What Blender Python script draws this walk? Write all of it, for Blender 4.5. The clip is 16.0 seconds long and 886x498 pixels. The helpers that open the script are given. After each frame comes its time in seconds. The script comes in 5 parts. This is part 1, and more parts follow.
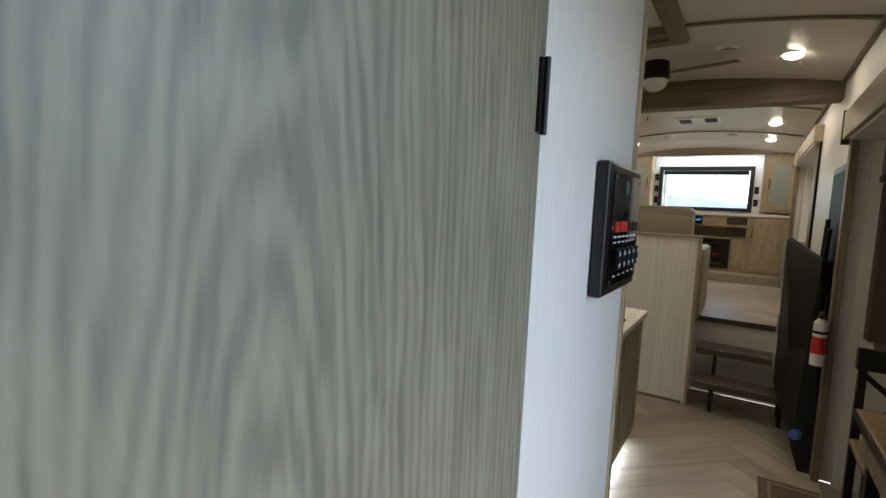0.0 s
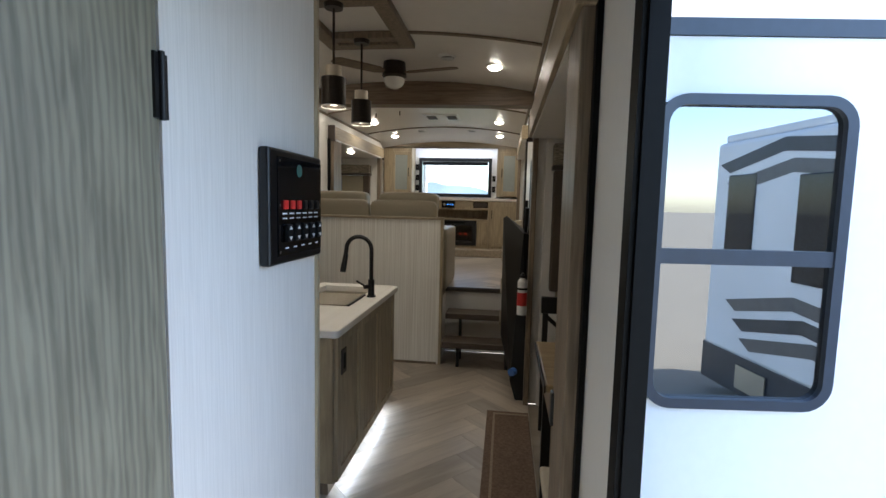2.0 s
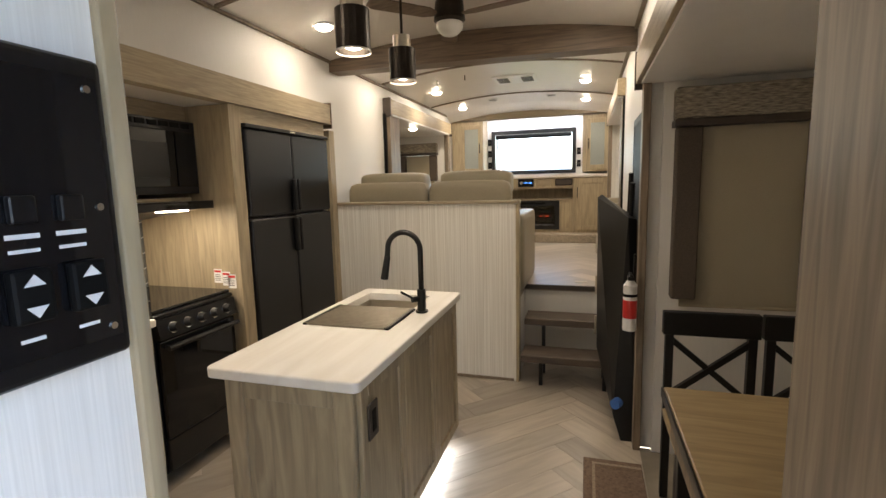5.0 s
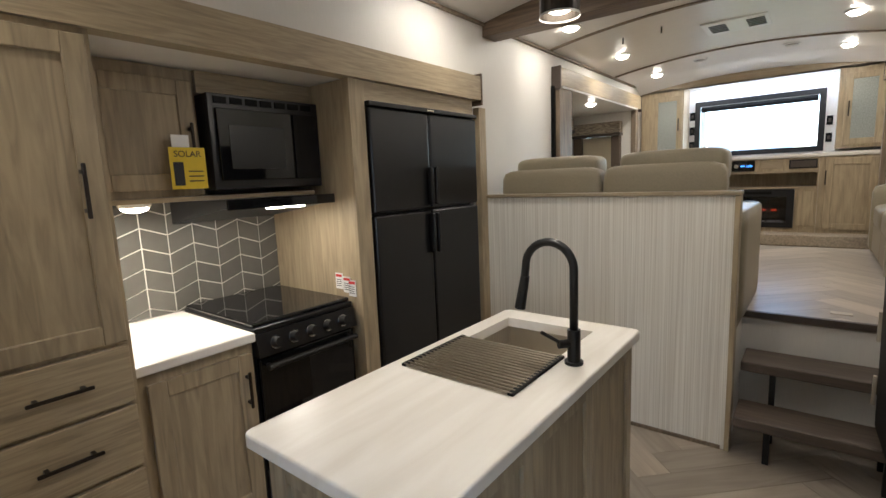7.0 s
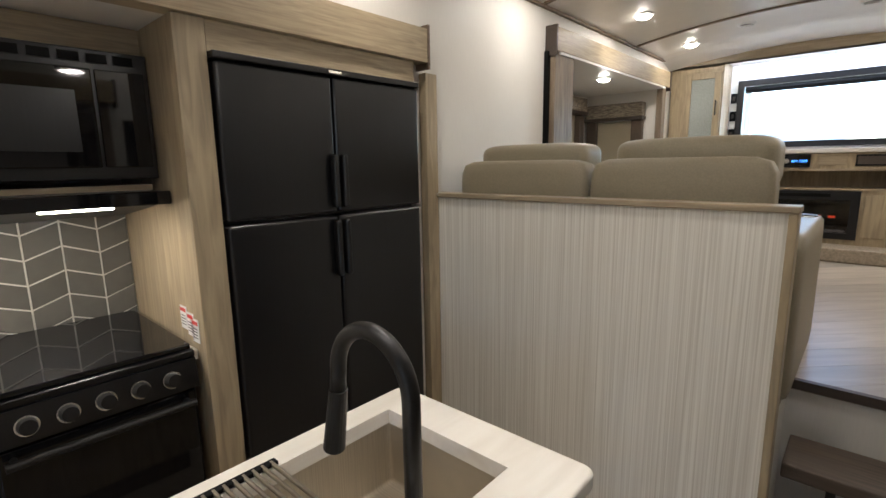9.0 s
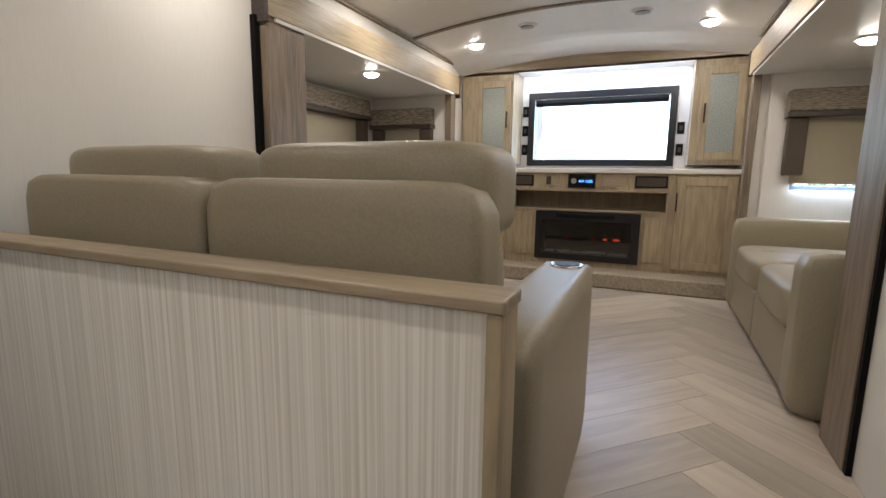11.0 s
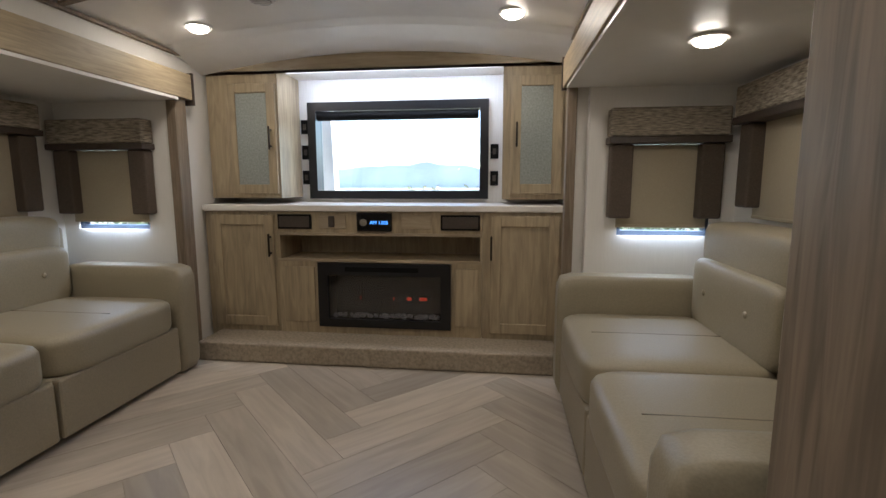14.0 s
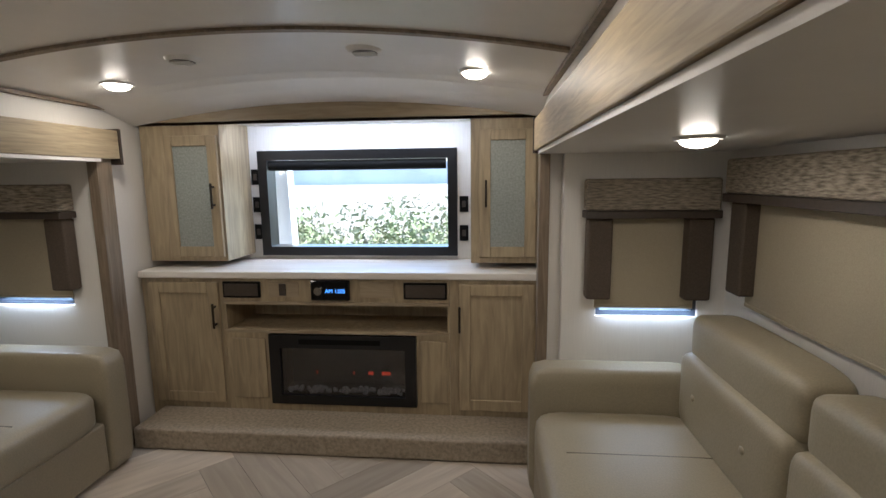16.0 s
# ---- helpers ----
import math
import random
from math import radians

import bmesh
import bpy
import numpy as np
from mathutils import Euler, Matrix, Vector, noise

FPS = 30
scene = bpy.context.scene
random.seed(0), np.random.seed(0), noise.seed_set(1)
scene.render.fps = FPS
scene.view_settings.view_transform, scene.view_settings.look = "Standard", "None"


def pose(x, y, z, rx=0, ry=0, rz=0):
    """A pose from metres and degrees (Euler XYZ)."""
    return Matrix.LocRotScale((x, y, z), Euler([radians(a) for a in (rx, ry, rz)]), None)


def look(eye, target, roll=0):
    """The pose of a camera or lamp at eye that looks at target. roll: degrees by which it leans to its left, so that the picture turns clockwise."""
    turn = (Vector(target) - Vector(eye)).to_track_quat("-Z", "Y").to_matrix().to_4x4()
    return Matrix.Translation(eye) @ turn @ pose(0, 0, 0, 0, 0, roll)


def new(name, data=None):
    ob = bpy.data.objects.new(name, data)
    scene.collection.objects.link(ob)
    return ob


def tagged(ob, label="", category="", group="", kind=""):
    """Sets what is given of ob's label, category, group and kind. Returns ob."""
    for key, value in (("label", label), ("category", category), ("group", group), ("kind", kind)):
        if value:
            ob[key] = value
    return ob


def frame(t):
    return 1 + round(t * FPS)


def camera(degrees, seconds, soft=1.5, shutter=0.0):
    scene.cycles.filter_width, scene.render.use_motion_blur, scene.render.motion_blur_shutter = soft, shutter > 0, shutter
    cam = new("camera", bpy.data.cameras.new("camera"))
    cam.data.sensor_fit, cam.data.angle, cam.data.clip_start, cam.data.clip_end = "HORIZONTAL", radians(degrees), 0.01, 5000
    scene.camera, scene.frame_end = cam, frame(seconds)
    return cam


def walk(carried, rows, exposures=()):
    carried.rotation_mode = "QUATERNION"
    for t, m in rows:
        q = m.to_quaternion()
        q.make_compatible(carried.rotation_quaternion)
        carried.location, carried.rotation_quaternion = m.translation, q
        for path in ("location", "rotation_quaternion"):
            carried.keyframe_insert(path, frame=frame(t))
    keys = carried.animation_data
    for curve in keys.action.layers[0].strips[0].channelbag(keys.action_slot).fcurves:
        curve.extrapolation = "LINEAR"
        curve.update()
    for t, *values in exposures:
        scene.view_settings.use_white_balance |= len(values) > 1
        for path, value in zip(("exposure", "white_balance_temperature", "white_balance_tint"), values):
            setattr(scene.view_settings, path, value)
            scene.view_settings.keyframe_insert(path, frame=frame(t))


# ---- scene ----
cam = camera(86.0, 16.0)
PATH = [
    (0, (0.616, 0.306, 1.548), (-0.458, 1.984, 1.369), 2.7),
    (0.5, (0.7, 0.319, 1.543), (-0.159, 2.118, 1.378), 2.4),
    (1, (0.776, 0.281, 1.539), (0.146, 2.172, 1.376), 1.7),
    (1.5, (0.823, 0.229, 1.535), (0.402, 2.177, 1.365), 1.3),
    (2, (0.871, 0.253, 1.534), (0.618, 2.228, 1.346), 1.3),
    (2.5, (0.897, 0.382, 1.533), (0.751, 2.366, 1.327), 1.1),
    (3, (0.895, 0.493, 1.528), (0.789, 2.477, 1.301), 0.7),
    (5.5, (0.713, 1.305, 1.536), (-0.066, 3.126, 1.26), -2.2),
    (6, (0.625, 1.505, 1.528), (-0.34, 3.235, 1.254), -2.6),
    (6.5, (0.579, 1.675, 1.528), (-0.498, 3.335, 1.238), -2.3),
    (7, (0.611, 1.849, 1.525), (-0.62, 3.399, 1.236), -2.4),
    (7.5, (0.581, 2.01, 1.535), (-0.753, 3.467, 1.222), -1.6),
    (8, (0.5, 2.255, 1.523), (-0.864, 3.682, 1.189), -1.3),
    (8.5, (0.484, 2.529, 1.514), (-0.885, 3.95, 1.189), -1.3),
    (9, (0.464, 2.833, 1.553), (-0.853, 4.296, 1.202), -0.9),
    (9.5, (0.447, 3.091, 1.563), (-0.761, 4.647, 1.218), -0.7),
    (10, (0.401, 3.424, 1.575), (-0.661, 5.087, 1.245), 0.0),
    (12.5, (0.695, 4.779, 1.581), (0.242, 6.704, 1.278), 0.2),
    (13, (0.72, 5.006, 1.644), (0.373, 6.953, 1.348), 0.0),
    (13.5, (0.709, 5.177, 1.708), (0.425, 7.138, 1.433), -0.0),
    (14, (0.711, 5.337, 1.771), (0.471, 7.304, 1.5), -0.1),
    (14.5, (0.744, 5.432, 1.918), (0.554, 7.402, 1.634), -0.2),
    (15, (0.762, 5.506, 1.984), (0.603, 7.48, 1.7), -0.4),
    (15.5, (0.79, 5.609, 2.064), (0.635, 7.582, 1.776), -0.6),
    (16, (0.807, 5.687, 2.151), (0.622, 7.657, 1.861), -0.7),
]
walk(cam, [(t, look(eye, target, roll)) for t, eye, target, roll in PATH],
     [(0, 2.68, 6350, 6), (1, 2.62, 6050, 6), (3, 2.6, 5800, 8), (5.5, 3.72, 6550, 10), (7, 3.42, 5700, 8), (8, 3.37, 5650, 8), (10, 3.5, 5650, 10), (12.5, 2.83, 5850, 10), (16, 2.6, 5700, 10)])

# ---- light ----
world = bpy.data.worlds.new("world")
scene.world = world
world.use_nodes = True
sky = world.node_tree.nodes.new("ShaderNodeTexSky")
sky.sky_type = "NISHITA"
sky.sun_disc = False
sky.sun_elevation, sky.sun_rotation = radians(55), radians(70)
world.node_tree.links.new(sky.outputs[0], world.node_tree.nodes["Background"].inputs[0])
world.node_tree.nodes["Background"].inputs[1].default_value = 0.15
sun_data = bpy.data.lights.new("sun", "SUN")
sun_data.energy, sun_data.angle, sun_data.color = 3.5, radians(0.5), (1, 0.95, 0.88)
sun = new("sun", sun_data)
sun.matrix_world = look((0, 0, 0), (-math.sin(radians(70)) * 0.57, -math.cos(radians(70)) * 0.57, -0.82))
WARM = (1.0, 0.86, 0.70)
DIM = 0.118


def disc_lamp(name, x, y, z, radius, watts, colour=WARM):
    d = bpy.data.lights.new(name, "AREA")
    d.shape, d.size, d.energy, d.color = "DISK", radius * 2, watts * DIM, colour
    ob = new(name, d)
    ob.location = (x, y, z)
    return ob


def strip_lamp(name, m, sx, sy, watts, colour):
    d = bpy.data.lights.new(name, "AREA")
    d.shape, d.size, d.size_y, d.energy, d.color = "RECTANGLE", sx, sy, watts * DIM, colour
    ob = new(name, d)
    ob.matrix_world = m
    return ob


strip_lamp("doorway_sky", look((1.17, 0.77, 1.1), (0.0, 0.77, 1.15)), 0.74, 1.75, 4.0, (0.82, 0.91, 1.0))

# ---- materials ----
def material(name, colour, rough=0.5, metal=0.0, scale=(1, 1, 1), noise_scale=8.0, vary=0.12, bump=0.0, detail=6.0,
             second=None, random_by=0.0, emit=0.0, spec=0.5, distortion=0.0, stain=0.08):
    """A surface with grain and larger stains; scale stretches the grain."""
    m = bpy.data.materials.new(name)
    m.use_nodes = True
    nt = m.node_tree
    b = nt.nodes["Principled BSDF"]
    b.inputs["Roughness"].default_value, b.inputs["Metallic"].default_value = rough, metal
    b.inputs["Specular IOR Level"].default_value = spec
    co = nt.nodes.new("ShaderNodeTexCoord")
    mp = nt.nodes.new("ShaderNodeMapping")
    mp.inputs["Scale"].default_value = scale
    nt.links.new(co.outputs["Object"], mp.inputs[0])
    if random_by:
        info = nt.nodes.new("ShaderNodeObjectInfo")
        mul = nt.nodes.new("ShaderNodeMath")
        mul.operation, mul.inputs[1].default_value = "MULTIPLY", 37.0
        nt.links.new(info.outputs["Random"], mul.inputs[0])
        nt.links.new(mul.outputs[0], mp.inputs["Location"])
    n1 = nt.nodes.new("ShaderNodeTexNoise")
    n1.inputs["Scale"].default_value, n1.inputs["Detail"].default_value = noise_scale, detail
    n1.inputs["Distortion"].default_value = distortion
    nt.links.new(mp.outputs[0], n1.inputs["Vector"])
    n2 = nt.nodes.new("ShaderNodeTexNoise")
    n2.inputs["Scale"].default_value = 1.7
    nt.links.new(co.outputs["Object"], n2.inputs["Vector"])
    dark = second or tuple(c * (1 - vary * 2.2) for c in colour)
    ramp = nt.nodes.new("ShaderNodeValToRGB")
    ramp.color_ramp.elements[0].position, ramp.color_ramp.elements[1].position = 0.32, 0.66
    ramp.color_ramp.elements[0].color, ramp.color_ramp.elements[1].color = (*dark, 1), (*colour, 1)
    nt.links.new(n1.outputs["Fac"], ramp.inputs[0])
    val = nt.nodes.new("ShaderNodeMapRange")
    val.inputs["To Min"].default_value, val.inputs["To Max"].default_value = 1 - stain * 1.6, 1 + stain * 1.6
    nt.links.new(n2.outputs["Fac"], val.inputs[0])
    hsv = nt.nodes.new("ShaderNodeHueSaturation")
    nt.links.new(ramp.outputs[0], hsv.inputs["Color"])
    last = val.outputs[0]
    if random_by:
        r = nt.nodes.new("ShaderNodeMapRange")
        r.inputs["To Min"].default_value, r.inputs["To Max"].default_value = 1 - random_by, 1 + random_by
        nt.links.new(info.outputs["Random"], r.inputs[0])
        mm = nt.nodes.new("ShaderNodeMath")
        mm.operation = "MULTIPLY"
        nt.links.new(last, mm.inputs[0])
        nt.links.new(r.outputs[0], mm.inputs[1])
        last = mm.outputs[0]
    nt.links.new(last, hsv.inputs["Value"])
    nt.links.new(hsv.outputs[0], b.inputs["Base Color"])
    if bump:
        bp = nt.nodes.new("ShaderNodeBump")
        bp.inputs["Strength"].default_value, bp.inputs["Distance"].default_value = bump, 0.004
        nt.links.new(n1.outputs["Fac"], bp.inputs["Height"])
        nt.links.new(bp.outputs[0], b.inputs["Normal"])
    if emit:
        b.inputs["Emission Color"].default_value = (*colour, 1)
        b.inputs["Emission Strength"].default_value = emit
    return m


def glass_material(name, colour, rough=0.0, gloss=0.08):
    m = bpy.data.materials.new(name)
    m.use_nodes = True
    nt = m.node_tree
    nt.nodes.clear()
    out = nt.nodes.new("ShaderNodeOutputMaterial")
    tr, gl, mix = nt.nodes.new("ShaderNodeBsdfTransparent"), nt.nodes.new("ShaderNodeBsdfGlossy"), nt.nodes.new("ShaderNodeMixShader")
    tr.inputs[0].default_value, gl.inputs["Roughness"].default_value = (*colour, 1), rough
    mix.inputs[0].default_value = gloss
    nt.links.new(tr.outputs[0], mix.inputs[1])
    nt.links.new(gl.outputs[0], mix.inputs[2])
    nt.links.new(mix.outputs[0], out.inputs[0])
    return m


def shade_material(name, colour):
    m = material(name, colour, 0.9, scale=(1, 1, 1), noise_scale=240, vary=0.06, bump=0.15)
    b = m.node_tree.nodes["Principled BSDF"]
    b.inputs["Transmission Weight"].default_value = 0.0
    return m


def cathedral(m, scale, centre, amount):
    """Adds long arched growth rings to a wood."""
    nt = m.node_tree
    ramp = [n for n in nt.nodes if n.type == "VALTORGB"][0]
    fac = ramp.inputs[0].links[0].from_socket
    co = nt.nodes.new("ShaderNodeTexCoord")
    mp = nt.nodes.new("ShaderNodeMapping")
    mp.inputs["Scale"].default_value = scale
    mp.inputs["Location"].default_value = [-a * b_ for a, b_ in zip(scale, centre)]
    wv = nt.nodes.new("ShaderNodeTexWave")
    wv.wave_type, wv.rings_direction = "RINGS", "X"
    wv.inputs["Scale"].default_value, wv.inputs["Distortion"].default_value = 2.3, 7.5
    wv.inputs["Detail"].default_value, wv.inputs["Detail Scale"].default_value = 4.0, 1.3
    mix = nt.nodes.new("ShaderNodeMix")
    mix.inputs[0].default_value = amount
    nt.links.new(co.outputs["Object"], mp.inputs[0])
    nt.links.new(mp.outputs[0], wv.inputs[0])
    nt.links.new(fac, mix.inputs[2])
    nt.links.new(wv.outputs["Fac"], mix.inputs[3])
    nt.links.new(mix.outputs[0], ramp.inputs[0])


WOOD = material("greige_oak", (0.42, 0.335, 0.21), 0.45, scale=(6, 6, 0.6), noise_scale=5, vary=0.13, bump=0.12, second=(0.27, 0.212, 0.135), distortion=1.2, random_by=0.07)
WOOD_H = material("greige_oak_lying", (0.42, 0.335, 0.21), 0.45, scale=(12, 0.9, 14), noise_scale=5, bump=0.12, second=(0.28, 0.22, 0.14), distortion=1.2, random_by=0.07)
WOOD_X = material("greige_oak_crossways", (0.40, 0.325, 0.22), 0.45, scale=(0.6, 6, 6), noise_scale=5, bump=0.12, second=(0.27, 0.21, 0.135), distortion=1.2, random_by=0.07)
GREYWOOD = material("grey_oak_door", (0.285, 0.262, 0.19), 0.42, scale=(7, 7, 0.8), noise_scale=4, detail=9, bump=0.2, second=(0.155, 0.142, 0.102), distortion=1.6, stain=0.2)
cathedral(GREYWOOD, (1, 11, 1.5), (0, 0.487, 1.12), 0.2)
DARKWOOD = material("dark_oak", (0.18, 0.125, 0.08), 0.5, scale=(0.6, 10, 10), noise_scale=5, bump=0.15, second=(0.09, 0.06, 0.038), distortion=1.0)
STEPWOOD = material("dark_tread_oak", (0.115, 0.085, 0.062), 0.5, scale=(0.6, 10, 10), noise_scale=5, bump=0.15, second=(0.06, 0.044, 0.032), distortion=1.0)
TRIMWOOD = material("weathered_oak_trim", (0.25, 0.19, 0.13), 0.5, scale=(8, 8, 0.6), noise_scale=6, bump=0.12, second=(0.14, 0.105, 0.07), distortion=1.0)
WALLMAT = material("white_wallboard", (0.74, 0.71, 0.66), 0.5, scale=(60, 60, 3), noise_scale=4, vary=0.02, bump=0.05, stain=0.02)
LINEN = material("linen_panel", (0.76, 0.73, 0.68), 0.5, scale=(120, 120, 2.5), noise_scale=3, vary=0.03, bump=0.08, second=(0.68, 0.65, 0.60), stain=0.02)
CEILMAT = material("ceiling_board", (0.74, 0.71, 0.67), 0.3, noise_scale=12, vary=0.015, stain=0.02, spec=0.5)
STRIA = material("striated_vinyl", (0.86, 0.83, 0.76), 0.5, scale=(62, 62, 0.35), noise_scale=3.0, vary=0.1, bump=0.1, second=(0.62, 0.575, 0.50), detail=7, stain=0.03)
PLANK = material("floor_plank", (0.47, 0.405, 0.325), 0.33, scale=(0.8, 7, 1), noise_scale=3, bump=0.04, second=(0.37, 0.315, 0.25), distortion=0.8, random_by=0.26, stain=0.05)
JOINT = material("floor_joint", (0.33, 0.28, 0.215), 0.7)
MARBLE = material("white_counter", (0.86, 0.82, 0.75), 0.3, scale=(5, 0.7, 5), noise_scale=3, vary=0.05, second=(0.76, 0.71, 0.63), distortion=0.6, stain=0.03)
MARBLE_X = material("pale_counter_front", (0.78, 0.74, 0.68), 0.35, scale=(0.7, 5, 5), noise_scale=3, second=(0.66, 0.61, 0.54), stain=0.03)
TILE = material("grey_tile", (0.115, 0.108, 0.092), 0.3, noise_scale=18, vary=0.06, random_by=0.12)
GROUT = material("pale_grout", (0.72, 0.69, 0.62), 0.8, noise_scale=90, vary=0.04)
LEATHER = material("taupe_leather", (0.30, 0.258, 0.178), 0.42, noise_scale=160, vary=0.06, bump=0.18, stain=0.05)
LEATHER_B = material("taupe_leather_back", (0.295, 0.25, 0.172), 0.5, noise_scale=160, vary=0.06, bump=0.15, stain=0.05)
STITCH = material("stitch_line", (0.16, 0.13, 0.09), 0.6)
BLACK = material("black_appliance", (0.006, 0.006, 0.007), 0.3, scale=(50, 50, 1), noise_scale=4, vary=0.15, stain=0.1)
BLACKGLASS = material("black_glass", (0.006, 0.006, 0.007), 0.04, vary=0.05)
BLACKMETAL = material("black_metal", (0.008, 0.007, 0.0065), 0.42, 0.2, noise_scale=60, vary=0.1, bump=0.05)
BRONZE = material("dark_bronze", (0.030, 0.022, 0.016), 0.33, 0.6, noise_scale=60, vary=0.1)
RUBBER = material("black_rubber", (0.005, 0.005, 0.005), 0.55, spec=0.12, noise_scale=40, vary=0.1)
STEEL = material("brushed_steel", (0.58, 0.52, 0.42), 0.42, 0.75, scale=(1, 60, 1), noise_scale=5, vary=0.08)
RACKROD = material("dark_steel_rod", (0.30, 0.26, 0.20), 0.38, 0.8, noise_scale=40, vary=0.06)
CHROME = material("bright_steel", (0.7, 0.69, 0.66), 0.18, 1.0, noise_scale=30, vary=0.03)
SHADE = shade_material("beige_roller_shade", (0.40, 0.345, 0.245))
VALANCE = material("woven_valance", (0.36, 0.31, 0.24), 0.95, scale=(5, 5, 30), noise_scale=5, bump=0.6, second=(0.11, 0.09, 0.065), detail=8)
BROWN = material("brown_trim", (0.055, 0.040, 0.030), 0.5, noise_scale=60, vary=0.1)
BROWNFAB = material("brown_fabric", (0.10, 0.075, 0.055), 0.9, noise_scale=220, vary=0.15, bump=0.2)
CARPET = material("tan_carpet", (0.38, 0.315, 0.235), 1.0, noise_scale=60, vary=0.22, bump=0.8, second=(0.25, 0.205, 0.15), detail=10)
RUGMAT = material("woven_rug", (0.22, 0.15, 0.105), 1.0, scale=(1, 1, 1), noise_scale=70, vary=0.2, bump=0.5, second=(0.13, 0.085, 0.06))
RUGLINE = material("rug_border", (0.38, 0.30, 0.22), 1.0, noise_scale=90, vary=0.15, bump=0.4)
CREAM = material("cream_cushion", (0.62, 0.55, 0.42), 0.6, noise_scale=120, vary=0.05, bump=0.1)
TABLEWOOD = material("table_oak", (0.36, 0.265, 0.14), 0.35, scale=(0.8, 9, 9), noise_scale=4, bump=0.08, second=(0.25, 0.175, 0.09), distortion=0.8)
FROST = material("frosted_glass", (0.34, 0.365, 0.34), 0.2, noise_scale=90, vary=0.12, bump=0.3)
GLASS = glass_material("window_glass", (0.95, 0.97, 0.97), 0.0, 0.05)
DOORGLASS = glass_material("tinted_door_glass", (0.08, 0.10, 0.12), 0.0, 0.34)
DOORWHITE = material("white_door_skin", (0.82, 0.84, 0.85), 0.4, noise_scale=40, vary=0.01, stain=0.01)
SLATEBLUE = material("dark_blue_grey_frame", (0.035, 0.045, 0.065), 0.4, noise_scale=40, vary=0.05)
RED = material("red_paint", (0.6, 0.03, 0.025), 0.35, noise_scale=30, vary=0.04)
WHITE = material("white_enamel", (0.8, 0.79, 0.77), 0.3, noise_scale=30, vary=0.02)
YELLOW = material("yellow_card", (0.78, 0.56, 0.015), 0.5, noise_scale=30, vary=0.03)
BLUE = material("blue_badge", (0.05, 0.16, 0.5), 0.4, noise_scale=30, vary=0.03)
GREENISH = material("teal_badge", (0.05, 0.16, 0.13), 0.4, noise_scale=30, vary=0.2)
INK = material("pale_ink", (0.7, 0.7, 0.7), 0.6)
DARKINK = material("dark_ink", (0.02, 0.02, 0.02), 0.6)
LAMPGLOW = material("lamp_glow", (1.0, 0.86, 0.66), 0.4, emit=4.5)
BULBGLOW = material("bulb_glow", (1.0, 0.84, 0.62), 0.4, emit=2)
OPAL = material("opal_glass", (0.75, 0.73, 0.68), 0.25, noise_scale=20, vary=0.02)
DISPLAY = material("blue_display", (0.1, 0.35, 1.0), 0.3, emit=0.35)
EMBER = material("red_indicator", (1.0, 0.08, 0.02), 0.3, emit=0.12)
COVE = material("cove_glow", (0.92, 0.92, 1.0), 0.5, emit=0.6)
COOLSTRIP = material("cool_strip", (0.85, 0.9, 1.0), 0.5, emit=0.8)
CRYSTAL = material("clear_crystals", (0.75, 0.75, 0.75), 0.15, noise_scale=30, vary=0.1)
GRAVEL = material("pale_gravel", (0.24, 0.21, 0.165), 0.95, noise_scale=40, vary=0.15, bump=0.4)
# distance haze is painted into this pale blue-grey base colour
HILL = material("hill_painted_haze", (0.58, 0.62, 0.66), 0.95, noise_scale=0.03, vary=0.14, detail=8)
LEAF = material("dry_shrub", (0.20, 0.25, 0.10), 0.8, noise_scale=1.2, vary=0.25, second=(0.19, 0.16, 0.10))
CAMPER = material("camper_white", (0.78, 0.79, 0.8), 0.35, noise_scale=3, vary=0.02)
STRIPE = material("camper_stripe", (0.05, 0.05, 0.055), 0.4, noise_scale=9, vary=0.1)
STRIPE_L = material("camper_stripe_grey", (0.13, 0.125, 0.12), 0.4, noise_scale=9, vary=0.1)
CUSHGREY = material("grey_velvet", (0.20, 0.19, 0.19), 0.8, noise_scale=50, vary=0.15, bump=0.2)


# ---- building helpers ----
def join_mesh(bm, other):
    me = bpy.data.meshes.new("tmp")
    other.to_mesh(me)
    other.free()
    bm.from_mesh(me)
    bpy.data.meshes.remove(me)


def rbox(bm, x0, x1, y0, y1, z0, z1, bev=0.0, seg=2):
    """A box, its edges rounded by bev."""
    b = bmesh.new()
    bmesh.ops.create_cube(b, size=1)
    for v in b.verts:
        v.co = ((x0 + x1) / 2 + v.co.x * abs(x1 - x0), (y0 + y1) / 2 + v.co.y * abs(y1 - y0), (z0 + z1) / 2 + v.co.z * abs(z1 - z0))
    if bev:
        bmesh.ops.bevel(b, geom=b.edges[:], offset=bev, segments=seg, profile=0.5, affect="EDGES")
    join_mesh(bm, b)
    return bm


def box(x0, x1, y0, y1, z0, z1, bev=0.0, seg=2):
    return rbox(bmesh.new(), x0, x1, y0, y1, z0, z1, bev, seg)


def tube(bm, a, b_, r0, r1=None, n=20, caps=True):
    a, b_ = Vector(a), Vector(b_)
    d = b_ - a
    t = bmesh.new()
    bmesh.ops.create_cone(t, cap_ends=caps, segments=n, radius1=r0, radius2=r0 if r1 is None else r1, depth=d.length)
    t.transform(Matrix.Translation((a + b_) / 2) @ d.to_track_quat("Z", "Y").to_matrix().to_4x4())
    join_mesh(bm, t)
    return bm


